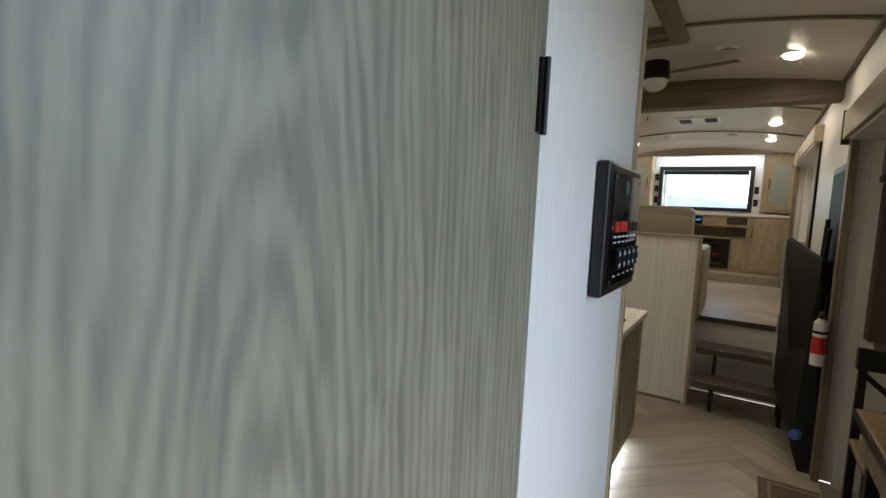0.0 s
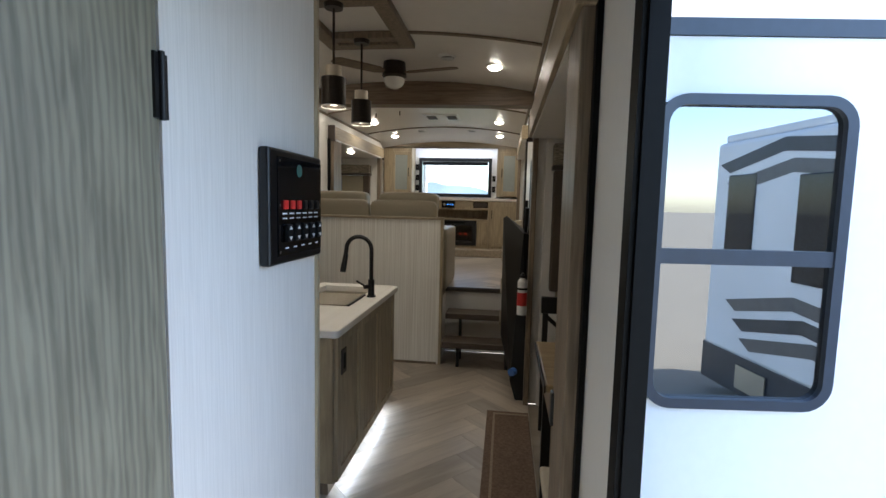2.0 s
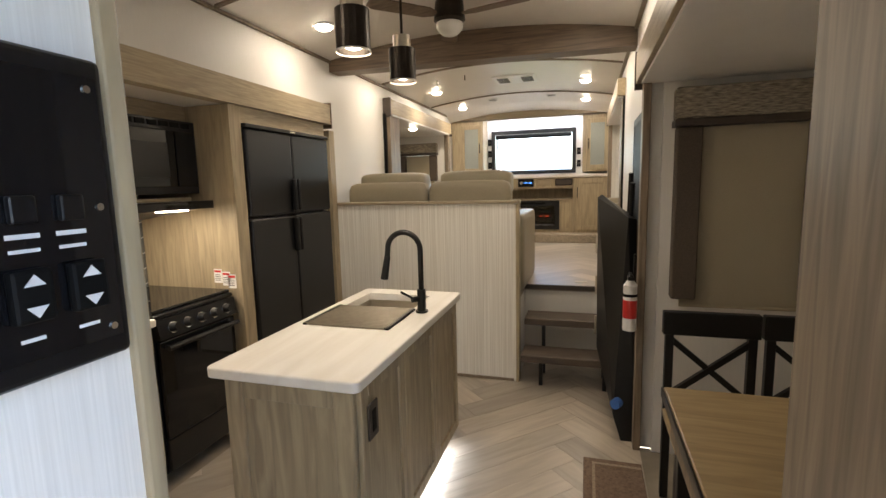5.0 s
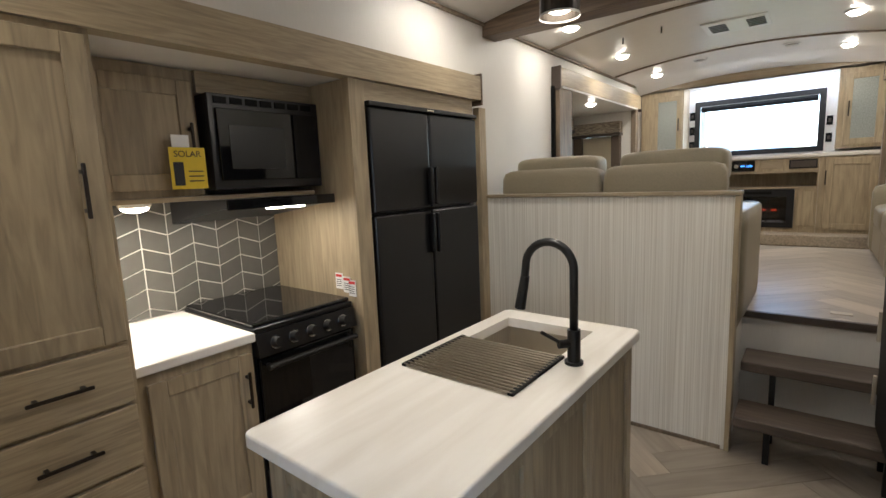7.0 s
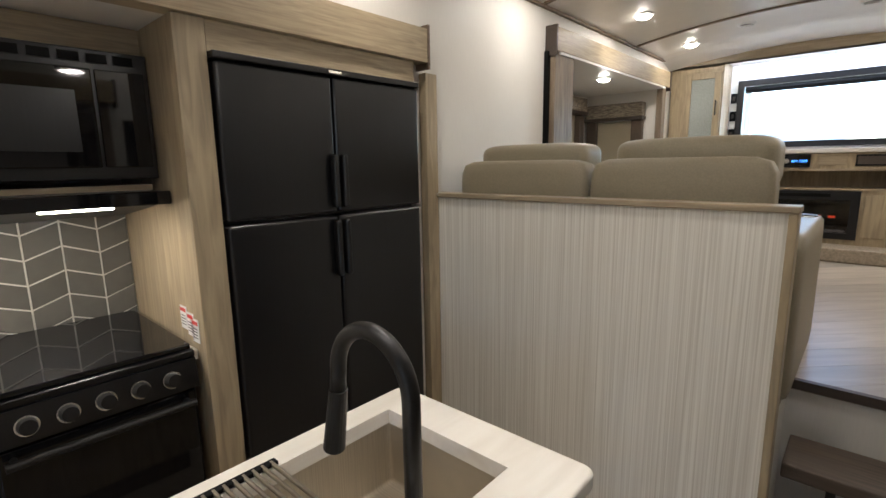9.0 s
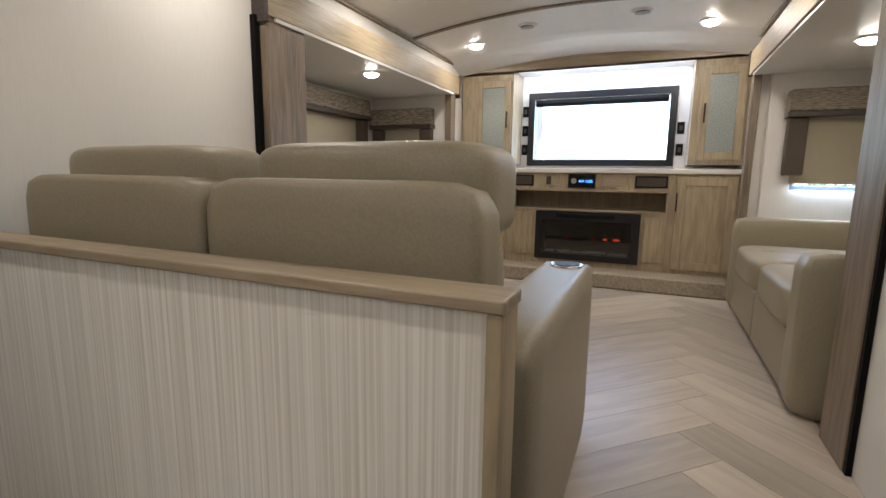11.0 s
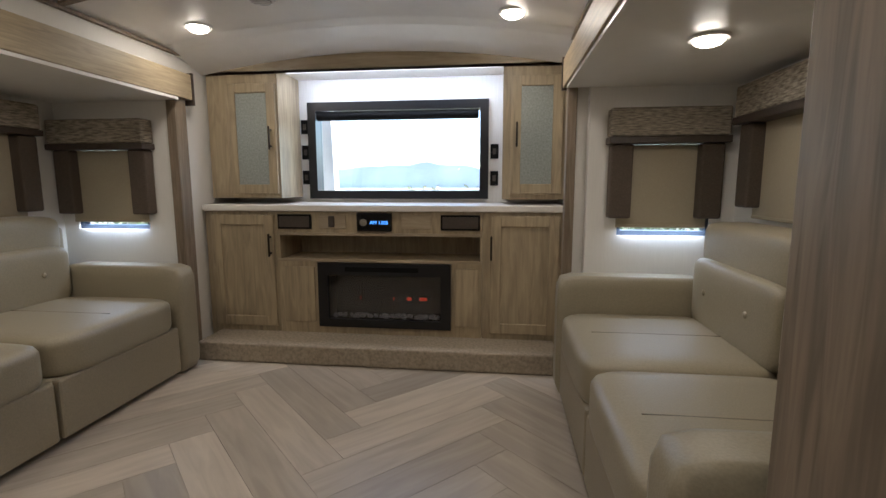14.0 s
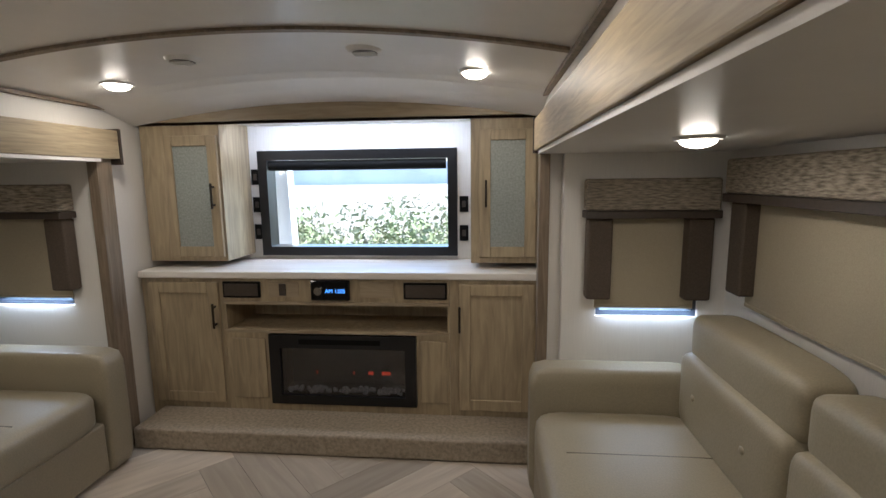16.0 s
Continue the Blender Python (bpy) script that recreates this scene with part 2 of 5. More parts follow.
def cushion(x0, x1, y0, y1, z0, z1, n=5.0, cuts=9):
    """A padded block with domed faces."""
    b = bmesh.new()
    bmesh.ops.create_cube(b, size=2)
    bmesh.ops.subdivide_edges(b, edges=b.edges[:], cuts=cuts, use_grid_fill=True)
    for v in b.verts:
        p = v.co
        k = (abs(p.x) ** n + abs(p.y) ** n + abs(p.z) ** n) ** (1 / n)
        q = p / k
        v.co = ((x0 + x1) / 2 + q.x * (x1 - x0) / 2, (y0 + y1) / 2 + q.y * (y1 - y0) / 2, (z0 + z1) / 2 + q.z * (z1 - z0) / 2)
    return b


def sphere(c, r, sx=1, sy=1, sz=1, n=16):
    b = bmesh.new()
    bmesh.ops.create_uvsphere(b, u_segments=n, v_segments=n // 2, radius=r)
    b.transform(Matrix.Translation(c) @ Matrix.Diagonal((sx, sy, sz, 1)))
    return b


def prism(points, axis, a, b_):
    """A polygon in the plane across axis, drawn out from a to b_."""
    bm = bmesh.new()
    def place(p, d):
        return {"x": (d, p[0], p[1]), "y": (p[0], d, p[1]), "z": (p[0], p[1], d)}[axis]
    lo, hi = [bm.verts.new(place(p, a)) for p in points], [bm.verts.new(place(p, b_)) for p in points]
    bm.faces.new(lo)
    bm.faces.new(hi[::-1])
    for i in range(len(points)):
        j = (i + 1) % len(points)
        bm.faces.new((lo[i], hi[i], hi[j], lo[j]))
    bmesh.ops.recalc_face_normals(bm, faces=bm.faces[:])
    return bm


def mesh_of(name, bm, mat, smooth=False):
    me = bpy.data.meshes.new(name)
    bm.to_mesh(me)
    bm.free()
    me.materials.append(mat)
    if smooth:
        for p in me.polygons:
            p.use_smooth = True
    return me


def part(name, bm, mat, parent, label="", smooth=False):
    ob = new(name, mesh_of(name, bm, mat, smooth))
    ob.parent = parent
    if parent is not None:
        ob.matrix_parent_inverse = Matrix.Translation(-base_of(parent))
    if label:
        ob["label"] = label
    return ob


BASES = {}


def base_of(ob):
    return BASES.get(ob.name, Vector((0, 0, 0)))


def thing(name, at, label, category, group="", kind=""):
    """An empty at the base of a thing; its parts are built in world places."""
    ob = new(name)
    ob.location = at
    ob.empty_display_size = 0.05
    BASES[ob.name] = Vector(at)
    return tagged(ob, label, category, group, kind)


def solid(name, bm, mat, label, category, kind="", smooth=False, group=""):
    ob = new(name, mesh_of(name, bm, mat, smooth))
    return tagged(ob, label, category, group, kind)


def structure(name, bm, mat, label):
    return solid(name, bm, mat, label, name.split("_")[0], "structure")


def facing(side, u0, u1, v0, v1, d0, d1):
    """Box limits for a front that faces side: u along it, v up, d outwards."""
    if side == "x":
        return (d0, d1, u0, u1, v0, v1)
    if side == "-x":
        return (-d1, -d0, u0, u1, v0, v1)
    return (u0, u1, -d1, -d0, v0, v1)


def shaker(name, parent, side, u0, u1, v0, v1, d, mat=None, handle=None, rail=0.065, panel=None, lying=False):
    """A framed front with a sunk panel; handle: (u, v, upright, length)."""
    mat = mat or WOOD
    bm = bmesh.new()
    t = 0.02
    for a, b_, c, e in ((u0, u0 + rail, v0, v1), (u1 - rail, u1, v0, v1), (u0 + rail, u1 - rail, v0, v0 + rail), (u0 + rail, u1 - rail, v1 - rail, v1)):
        rbox(bm, *facing(side, a, b_, c, e, d, d + t), bev=0.003, seg=1)
    ob = part(name, bm, mat, parent)
    if not panel:
        part("sunk_panel", box(*facing(side, u0 + rail - 0.002, u1 - rail + 0.002, v0 + rail - 0.002, v1 - rail + 0.002, d, d + 0.009)), mat, ob)
    if panel:
        part("glass_panel", box(*facing(side, u0 + rail - 0.002, u1 - rail + 0.002, v0 + rail - 0.002, v1 - rail + 0.002, d + 0.002, d + 0.009)), panel, ob, "frosted glass panel")
    if handle:
        bar_handle(ob, side, d + t, *handle)
    return ob


def bar_handle(parent, side, d, u, v, upright, length):
    bm = bmesh.new()
    h, w = length / 2, 0.006
    if upright:
        rbox(bm, *facing(side, u - w, u + w, v - h, v + h, d + 0.022, d + 0.034), bev=0.004)
        for s in (-0.7, 0.7):
            rbox(bm, *facing(side, u - w, u + w, v + s * h - w, v + s * h + w, d - 0.001, d + 0.024))
    else:
        rbox(bm, *facing(side, u - h, u + h, v - w, v + w, d + 0.022, d + 0.034), bev=0.004)
        for s in (-0.7, 0.7):
            rbox(bm, *facing(side, u + s * h - w, u + s * h + w, v - w, v + w, d - 0.001, d + 0.024))
    return part("handle", bm, BRONZE, parent, "dark bronze bar handle")


def words(name, text, size, m, mat, parent):
    cu = bpy.data.curves.new(name, "FONT")
    cu.body, cu.size, cu.extrude, cu.align_x, cu.align_y = text, size, 0.0004, "CENTER", "CENTER"
    cu.materials.append(mat)
    ob = new(name, cu)
    ob.parent = parent
    ob.matrix_parent_inverse = Matrix.Translation(-base_of(parent))
    ob.matrix_basis = m
    return ob


# ---- shell ----
def ceil_z(x):
    return 2.67 - 0.08 * (x + 0.07) ** 2


def arch(x0, x1, y0, y1, drop0, drop1, n=24):
    """A strip that follows the vault, between two depths below it."""
    xs = [x0 + (x1 - x0) * i / n for i in range(n + 1)]
    pts = [(x, ceil_z(x) - drop0) for x in xs] + [(x, ceil_z(x) - drop1) for x in reversed(xs)]
    return prism(pts, "y", y0, y1)


def boxes(rows):
    bm = bmesh.new()
    for r in rows:
        rbox(bm, *r)
    return bm


DECK = 0.68
structure("ceiling", arch(-1.32, 1.2, -0.7, 8.8, -0.05, 0.0), CEILMAT, "white vaulted ceiling board with slight sheen")
structure("wall_left", boxes([(-1.31, -1.25, -0.6, 1.9, 0, 2.62), (-1.31, -1.25, 1.9, 4.5, 2.048, 2.62), (-1.31, -1.25, 4.5, 5.85, 0, 2.62),
                              (-1.31, -1.25, 5.85, 8.08, 2.28, 2.62), (-1.31, -1.25, 8.08, 8.78, 0, 2.62), (-1.31, -1.25, 5.85, 8.08, 0, DECK - 0.05)]),
          WALLMAT, "white smooth wallboard of the long wall")
structure("wall_right", boxes([(1.1, 1.16, -0.6, 0.36, 0, 2.62), (1.1, 1.16, 0.36, 1.22, 2.02, 2.62), (1.1, 1.13, 1.2215, 1.42, 0, 2.62), (1.1, 1.16, 1.42, 1.75, 0, 2.62),
                               (1.1, 1.16, 1.75, 3.9, 2.05, 2.62), (1.1, 1.16, 3.9, 5.75, 0, 2.62), (1.1, 1.16, 5.75, 8.0, 2.28, 2.62),
                               (1.1, 1.16, 8.0, 8.78, 0, 2.62), (1.1, 1.16, 5.75, 8.0, 0, DECK - 0.05)]),
          WALLMAT, "white smooth wallboard of the door side wall")
structure("wall_rear", box(-1.31, 1.16, -0.66, -0.6, 0, 2.7), WALLMAT, "plain white end wall")
structure("wall_front", boxes([(-1.25, -0.65, 8.72, 8.78, 0, 2.7), (0.6, 1.1, 8.72, 8.78, 0, 2.7), (-0.65, 0.6, 8.72, 8.78, 0, 1.69), (-0.65, 0.6, 8.72, 8.78, 2.33, 2.7)]),
          LINEN, "white linen textured end wall with window opening")
floor = structure("floor", boxes([(-1.25, 1.1, -0.6, 5.1, -0.05, -0.006), (-1.95, -1.25, 1.9, 4.5, -0.05, -0.006), (1.1, 1.95, 1.75, 3.9, -0.05, -0.006)]), JOINT, "dark joints under herringbone floor planks")
deck = structure("floor_upper", boxes([(-1.25, 1.1, 5.12, 8.72, DECK - 0.05, DECK - 0.006), (-1.25, 0.29, 4.70, 5.12, DECK - 0.05, DECK - 0.006),
                                       (-2.0, -1.25, 5.85, 8.08, DECK - 0.05, DECK - 0.006), (1.1, 1.9, 5.75, 8.0, DECK - 0.05, DECK - 0.006)]), JOINT, "dark joints under raised herringbone floor planks")
structure("wall_riser", boxes([(0.29, 1.1, 5.12, 5.16, 0, DECK - 0.05), (0.25, 0.29, 4.72, 5.16, 0, DECK - 0.05)]), WALLMAT, "white riser wall under the raised floor")

def front_slope(n=24):
    """The ceiling bends down to the valance over the window wall."""
    bm = bmesh.new()
    rows = []
    for y, drop in ((7.98, 0.0015), (8.08, 0.012), (8.2, 0.038), (8.36, 0.083)):
        rows.append([[bm.verts.new((x, y, ceil_z(x) - drop + up)) for up in (0, 0.012)] for x in (-1.247 + 2.344 * i / n for i in range(n + 1))])
    for a, b_ in zip(rows, rows[1:]):
        for i in range(n):
            bm.faces.new((a[i][0], a[i + 1][0], b_[i + 1][0], b_[i][0]))
            bm.faces.new((a[i][1], b_[i][1], b_[i + 1][1], a[i + 1][1]))
    bmesh.ops.recalc_face_normals(bm, faces=bm.faces[:])
    return bm


structure("ceiling_front", front_slope(), CEILMAT, "white ceiling board sloping down to the window wall")

# rooms that slide out
structure("slide_kitchen", boxes([(-1.99, -1.93, 1.9, 4.5, 0, 2.05), (-1.93, -1.25, 1.84, 1.9, 0, 2.05), (-1.93, -1.25, 4.5, 4.55, 0, 2.05), (-1.99, -1.25, 1.84, 4.55, 2.05, 2.1)]), WALLMAT, "white shell of the kitchen slide room")
structure("slide_living", boxes([(-2.06, -2.0, 5.8, 8.08, DECK, 2.33), (-2.0, -1.25, 5.8, 5.85, DECK, 2.28), (-2.0, -1.9, 8.0, 8.06, DECK, 2.28), (-1.42, -1.25, 8.0, 8.06, DECK, 2.28),
                                 (-1.9, -1.42, 8.0, 8.06, DECK, 1.50), (-1.9, -1.42, 8.0, 8.06, 2.05, 2.28), (-2.06, -1.25, 5.8, 8.08, 2.28, 2.33)]), WALLMAT, "white shell of the living slide room")
structure("slide_lounge", boxes([(1.90, 1.96, 5.7, 8.02, DECK, 2.33), (1.16, 1.90, 5.7, 5.75, DECK, 2.28), (1.16, 1.32, 7.94, 8.0, DECK, 2.28), (1.78, 1.90, 7.94, 8.0, DECK, 2.28),
                                 (1.32, 1.78, 7.94, 8.0, DECK, 1.50), (1.32, 1.78, 7.94, 8.0, 2.05, 2.28), (1.16, 1.96, 5.7, 8.02, 2.28, 2.33)]), WALLMAT, "white shell of the lounge slide room")
structure("slide_dining", boxes([(1.95, 2.01, 1.7, 3.95, 0, 2.1), (1.16, 1.95, 1.70, 1.75, 0, 2.05), (1.16, 1.95, 3.86, 3.9, 0, 2.05), (1.16, 2.01, 1.7, 3.95, 2.05, 2.1)]), WALLMAT, "cream shell of the dining slide room")
for n, a in zip(("living", "lounge", "kitchen", "dining"), ((-1.998, -1.17, 5.852, 7.998, 2.262, 2.278), (1.04, 1.898, 5.752, 7.938, 2.262, 2.278), (-1.928, -1.251, 1.902, 4.498, 2.031, 2.046), (1.05, 1.948, 1.752, 3.858, 2.03, 2.046))):
    structure("ceiling_slide_" + n, box(*a), CEILMAT, "pale ceiling of a slide room")

# partition beside the entrance
structure("wall_partition", boxes([(0.33, 0.385, 0.882, 1.425, 0, 2.69), (0.33, 0.385, -0.6, 0.882, 2.05, 2.69), (-1.25, 0.33, 1.37, 1.425, 0, 2.69)]), LINEN, "white linen textured partition beside the entrance")
structure("trim_partition", box(0.325, 0.392, 1.425, 1.445, 0, 2.69, 0.003), WOOD, "thin greige edge strip of the partition")
bath_door = structure("door_bath", box(0.345, 0.383, -0.25, 0.880, 0.01, 2.04, 0.002), GREYWOOD, "closed grey oak door with vertical grain")
for z in (0.35, 1.69):
    part("hinge", tube(box(0.381, 0.3875, 0.868, 0.894, z - 0.045, z + 0.045), (0.389, 0.880, z - 0.047), (0.389, 0.880, z + 0.047), 0.0045), BLACKMETAL, bath_door, "black butt hinge")
structure("baseboard", boxes([(1.088, 1.1, 3.9, 4.7, 0, 0.07), (1.088, 1.1, 1.24, 1.5, 0, 0.07)]), WOOD, "low greige oak baseboard")

# trim of the slide rooms
structure("trim_fascia_kitchen", boxes([(-1.249, -1.17, 1.84, 4.56, 2.03, 2.18)]), WOOD_H, "greige oak fascia over the kitchen")
part("end_cap", box(-1.255, -1.165, 4.56, 4.575, 2.0, 2.2, 0.003), DARKWOOD, None)["kind"] = "structure"
structure("trim_fascia_living", box(-1.249, -1.17, 5.8, 8.13, 2.28, 2.43, 0.004), WOOD_H, "greige oak fascia over the living slide")
structure("trim_fascia_lounge", box(1.03, 1.099, 5.72, 8.04, 2.28, 2.43, 0.004), WOOD_H, "pale oak fascia over the lounge slide")
structure("trim_fascia_dining", box(1.03, 1.099, 1.55, 3.97, 2.05, 2.21, 0.004), WOOD_H, "oak fascia over the dining slide")
structure("trim_cap_living", boxes([(-1.255, -1.165, 8.13, 8.145, 2.25, 2.44), (-1.255, -1.165, 5.785, 5.8, 2.25, 2.44), (1.025, 1.103, 8.04, 8.055, 2.27, 2.44), (1.025, 1.103, 3.97, 3.985, 2.02, 2.22)]), BROWN, "dark end caps of the fascias")
for n, a in (("trim_post_living_near", (-1.249, -1.18, 5.8, 6.06, DECK, 2.28)), ("trim_post_living_far", (-1.249, -1.19, 7.99, 8.09, DECK, 2.28)), ("trim_post_lounge_near", (1.078, 1.099, 5.77, 5.99, DECK, 2.28)),
             ("trim_post_lounge_far", (1.05, 1.099, 7.96, 8.03, DECK, 2.28)), ("trim_post_dining_near", (1.05, 1.099, 1.56, 1.82, 0, 2.05)), ("trim_post_dining_far", (1.06, 1.099, 3.85, 3.93, 0, 2.05))):
    structure(n, box(*a, 0.004), TRIMWOOD, "weathered oak upright trim of a slide opening")
structure("trim_seal", boxes([(1.084, 1.099, 1.525, 1.56, 0, 2.05), (1.083, 1.099, 5.749, 5.769, DECK, 2.28), (-1.249, -1.22, 5.77, 5.8, DECK, 2.28)]), RUBBER, "black rubber seals of the slide openings")
structure("trim_cornice", boxes([(-1.249, -1.225, 1.45, 8.7, 2.54, 2.557), (1.075, 1.099, -0.5, 8.7, 2.545, 2.562)]), TRIMWOOD, "thin oak strips between walls and ceiling")
for n, y in (("trim_batten_a", 3.45), ("trim_batten_b", 5.72), ("trim_batten_c", 7.33), ("trim_batten_d", 1.6)):
    structure(n, arch(-1.22, 1.07, y - 0.016, y + 0.016, 0.0005, 0.012), TRIMWOOD, "thin oak batten across the ceiling")
structure("beam", prism([(-1.249, 2.47), (1.099, 2.44), (1.099, ceil_z(1.1) - 0.001)] + [(1.0 - 0.2 * i, ceil_z(1.0 - 0.2 * i) - 0.001) for i in range(11)] + [(-1.249, ceil_z(-1.249) - 0.001)], "y", 4.72, 4.88), DARKWOOD, "dark stained oak beam across the ceiling")

# low wall before the seats
half = structure("wall_half", box(-1.249, 0.280, 4.66, 4.70, 0, 1.385), STRIA, "cream striated vinyl low wall behind the seats")
part("cap", box(-1.249, 0.310, 4.64, 4.73, 1.386, 1.408, 0.004), WOOD_X, half, "greige oak cap")
part("edge_post", box(0.281, 0.306, 4.645, 4.725, 0, 1.385, 0.003), WOOD, half, "greige oak edge strip")
part("foot_strip", box(-1.249, 0.262, 4.65, 4.66, 0, 0.02), TRIMWOOD, half)
part("side_trim", box(-1.249, -1.20, 4.575, 4.655, 0, 1.99, 0.003), WOOD, half)


# ---- recessed lamps ----
def ceiling_lamp(x, y, z, watts, r=0.055, group="ceiling lamps"):
    t = thing("ceiling_lamp", (x, y, z), "small round white recessed ceiling lamp, lit", "lamp", group)
    ring = tube(bmesh.new(), (x, y, z - 0.008), (x, y, z + 0.004), r + 0.014, r + 0.02, 28)
    part("rim", ring, WHITE, t, smooth=False)
    part("lens", sphere((x, y, z - 0.008), r, 1, 1, 0.45, 20), LAMPGLOW, t, "glowing warm lens", True)
    disc_lamp("lamp_light", x, y, z - 0.04, r, watts)


# left lamp at y 1.9 is an unseen extra that brightens the pantry side
for y in (1.9, 4.10, 5.42, 6.62, 7.85):
    ceiling_lamp(-0.92, y, ceil_z(-0.92), 3.2)
    if y != 1.9:
        ceiling_lamp(0.755, y, ceil_z(0.755), 3.2)
ceiling_lamp(1.40, 7.12, 2.26, 3.0, 0.05)
ceiling_lamp(-1.36, 6.97, 2.26, 3.0, 0.05)


# ---- floor planks ----
def clip(poly, x0, x1, y0, y1):
    for ax, lim, s in ((0, x0, 1), (0, x1, -1), (1, y0, 1), (1, y1, -1)):
        out = []
        for i, p in enumerate(poly):
            q = poly[(i + 1) % len(poly)]
            a, b_ = (p[ax] - lim) * s, (q[ax] - lim) * s
            if a >= 0:
                out.append(p)
            if (a >= 0) != (b_ >= 0):
                k = a / (a - b_)
                out.append((p[0] + (q[0] - p[0]) * k, p[1] + (q[1] - p[1]) * k))
        poly = out
        if len(poly) < 3:
            return []
    return poly


def herringbone(parent, x0, x1, y0, y1, z, length=0.92, width=0.178, gap=0.0008):
    c = math.sqrt(0.5)
    for i in range(-60, 100):
        for j in range(-12, 16):
            ox, oy = i * width + j * length, i * width - j * length
            for up in (False, True):
                a, b_, w, h = (ox + length, oy + width - length, width, length) if up else (ox, oy, length, width)
                quad = [(a + gap, b_ + gap), (a + w - gap, b_ + gap), (a + w - gap, b_ + h - gap), (a + gap, b_ + h - gap)]
                quad = [((p[0] - p[1]) * c + 0.1, (p[0] + p[1]) * c) for p in quad]
                if max(p[0] for p in quad) < x0 or min(p[0] for p in quad) > x1 or max(p[1] for p in quad) < y0 or min(p[1] for p in quad) > y1:
                    continue
                poly = clip(quad, x0, x1, y0, y1)
                if len(poly) < 3:
                    continue
                cx, cy = sum(p[0] for p in quad) / 4, sum(p[1] for p in quad) / 4
                turn = radians(135 if up else 45)
                m = Matrix.Translation((cx, cy, z)) @ Matrix.Rotation(turn, 4, "Z")
                inv = m.inverted()
                flat = [inv @ Vector((p[0], p[1], z)) for p in poly]
                keep = [p for k, p in enumerate(flat) if (p - flat[k - 1]).length > 1e-4]
                if len(keep) < 3:
                    continue
                bm = prism([(p.x, p.y) for p in keep], "z", -0.005, 0.0)
                ob = part("plank", bm, PLANK, parent)
                ob.matrix_basis = m


# ---- kitchen ----
def pantry():
    t = thing("pantry_cabinet", (-1.5, 2.15, 0), "tall greige oak pantry cabinet with drawers below", "cabinet")
    part("body", box(-1.928, -1.186, 1.905, 2.40, 0.09, 2.028), WOOD, t)
    part("toe_kick", box(-1.92, -1.24, 1.905, 2.39, 0, 0.09), TRIMWOOD, t)
    shaker("door", t, "x", 1.915, 2.385, 1.04, 2.005, -1.186, handle=(2.325, 1.535, True, 0.17))
    for a, b_ in ((0.83, 1.025), (0.60, 0.815), (0.36, 0.585), (0.11, 0.345)):
        d = part("drawer_front", box(-1.186, -1.166, 1.915, 2.385, a, b_, 0.004), WOOD_H, t)
        bar_handle(d, "x", -1.166, 2.185, (a + b_) / 2, False, 0.17)


def base_unit():
    t = thing("base_cabinet", (-1.5, 2.64, 0), "greige oak base cabinet with a framed door", "cabinet")
    part("body", box(-1.925, -1.27, 2.403, 2.868, 0.1, 0.873), WOOD, t)
    part("toe_kick", box(-1.92, -1.32, 2.403, 2.868, 0, 0.1), TRIMWOOD, t)
    shaker("door", t, "x", 2.45, 2.855, 0.15, 0.83, -1.27, handle=(2.82, 0.68, True, 0.16))
    solid("countertop", box(-1.926, -1.235, 2.403, 2.872, 0.875, 0.915, 0.008), MARBLE, "white marble look countertop beside the range", "countertop")


def uppers():
    t = thing("wall_cabinet", (-1.7, 2.63, 1.5), "greige oak wall cabinet with one framed door", "cabinet")
    part("body", box(-1.925, -1.52, 2.403, 2.86, 1.50, 2.028), WOOD, t)
    shaker("door", t, "x", 2.44, 2.845, 1.53, 1.98, -1.52, handle=(2.815, 1.72, True, 0.17))
    part("light_rail", box(-1.925, -1.50, 2.403, 3.43, 1.478, 1.498), WOOD_H, t)
    t2 = thing("cabinet_surround", (-1.7, 3.15, 1.9), "greige oak panel above the microwave", "cabinet")
    part("top_panel", box(-1.925, -1.50, 2.862, 3.44, 1.935, 2.028), WOOD_H, t2)
    t3 = thing("under_cabinet_lamp", (-1.7, 2.6, 1.47), "round under-cabinet lamp, lit warm", "lamp")
    part("rim", tube(bmesh.new(), (-1.585, 2.60, 1.462), (-1.585, 2.60, 1.478), 0.058, 0.062, 28), WHITE, t3)
    part("lens", sphere((-1.585, 2.60, 1.463), 0.052, 1, 1, 0.42, 20), LAMPGLOW, t3, "", True)
    disc_lamp("lamp_light", -1.585, 2.60, 1.43, 0.05, 5.0)


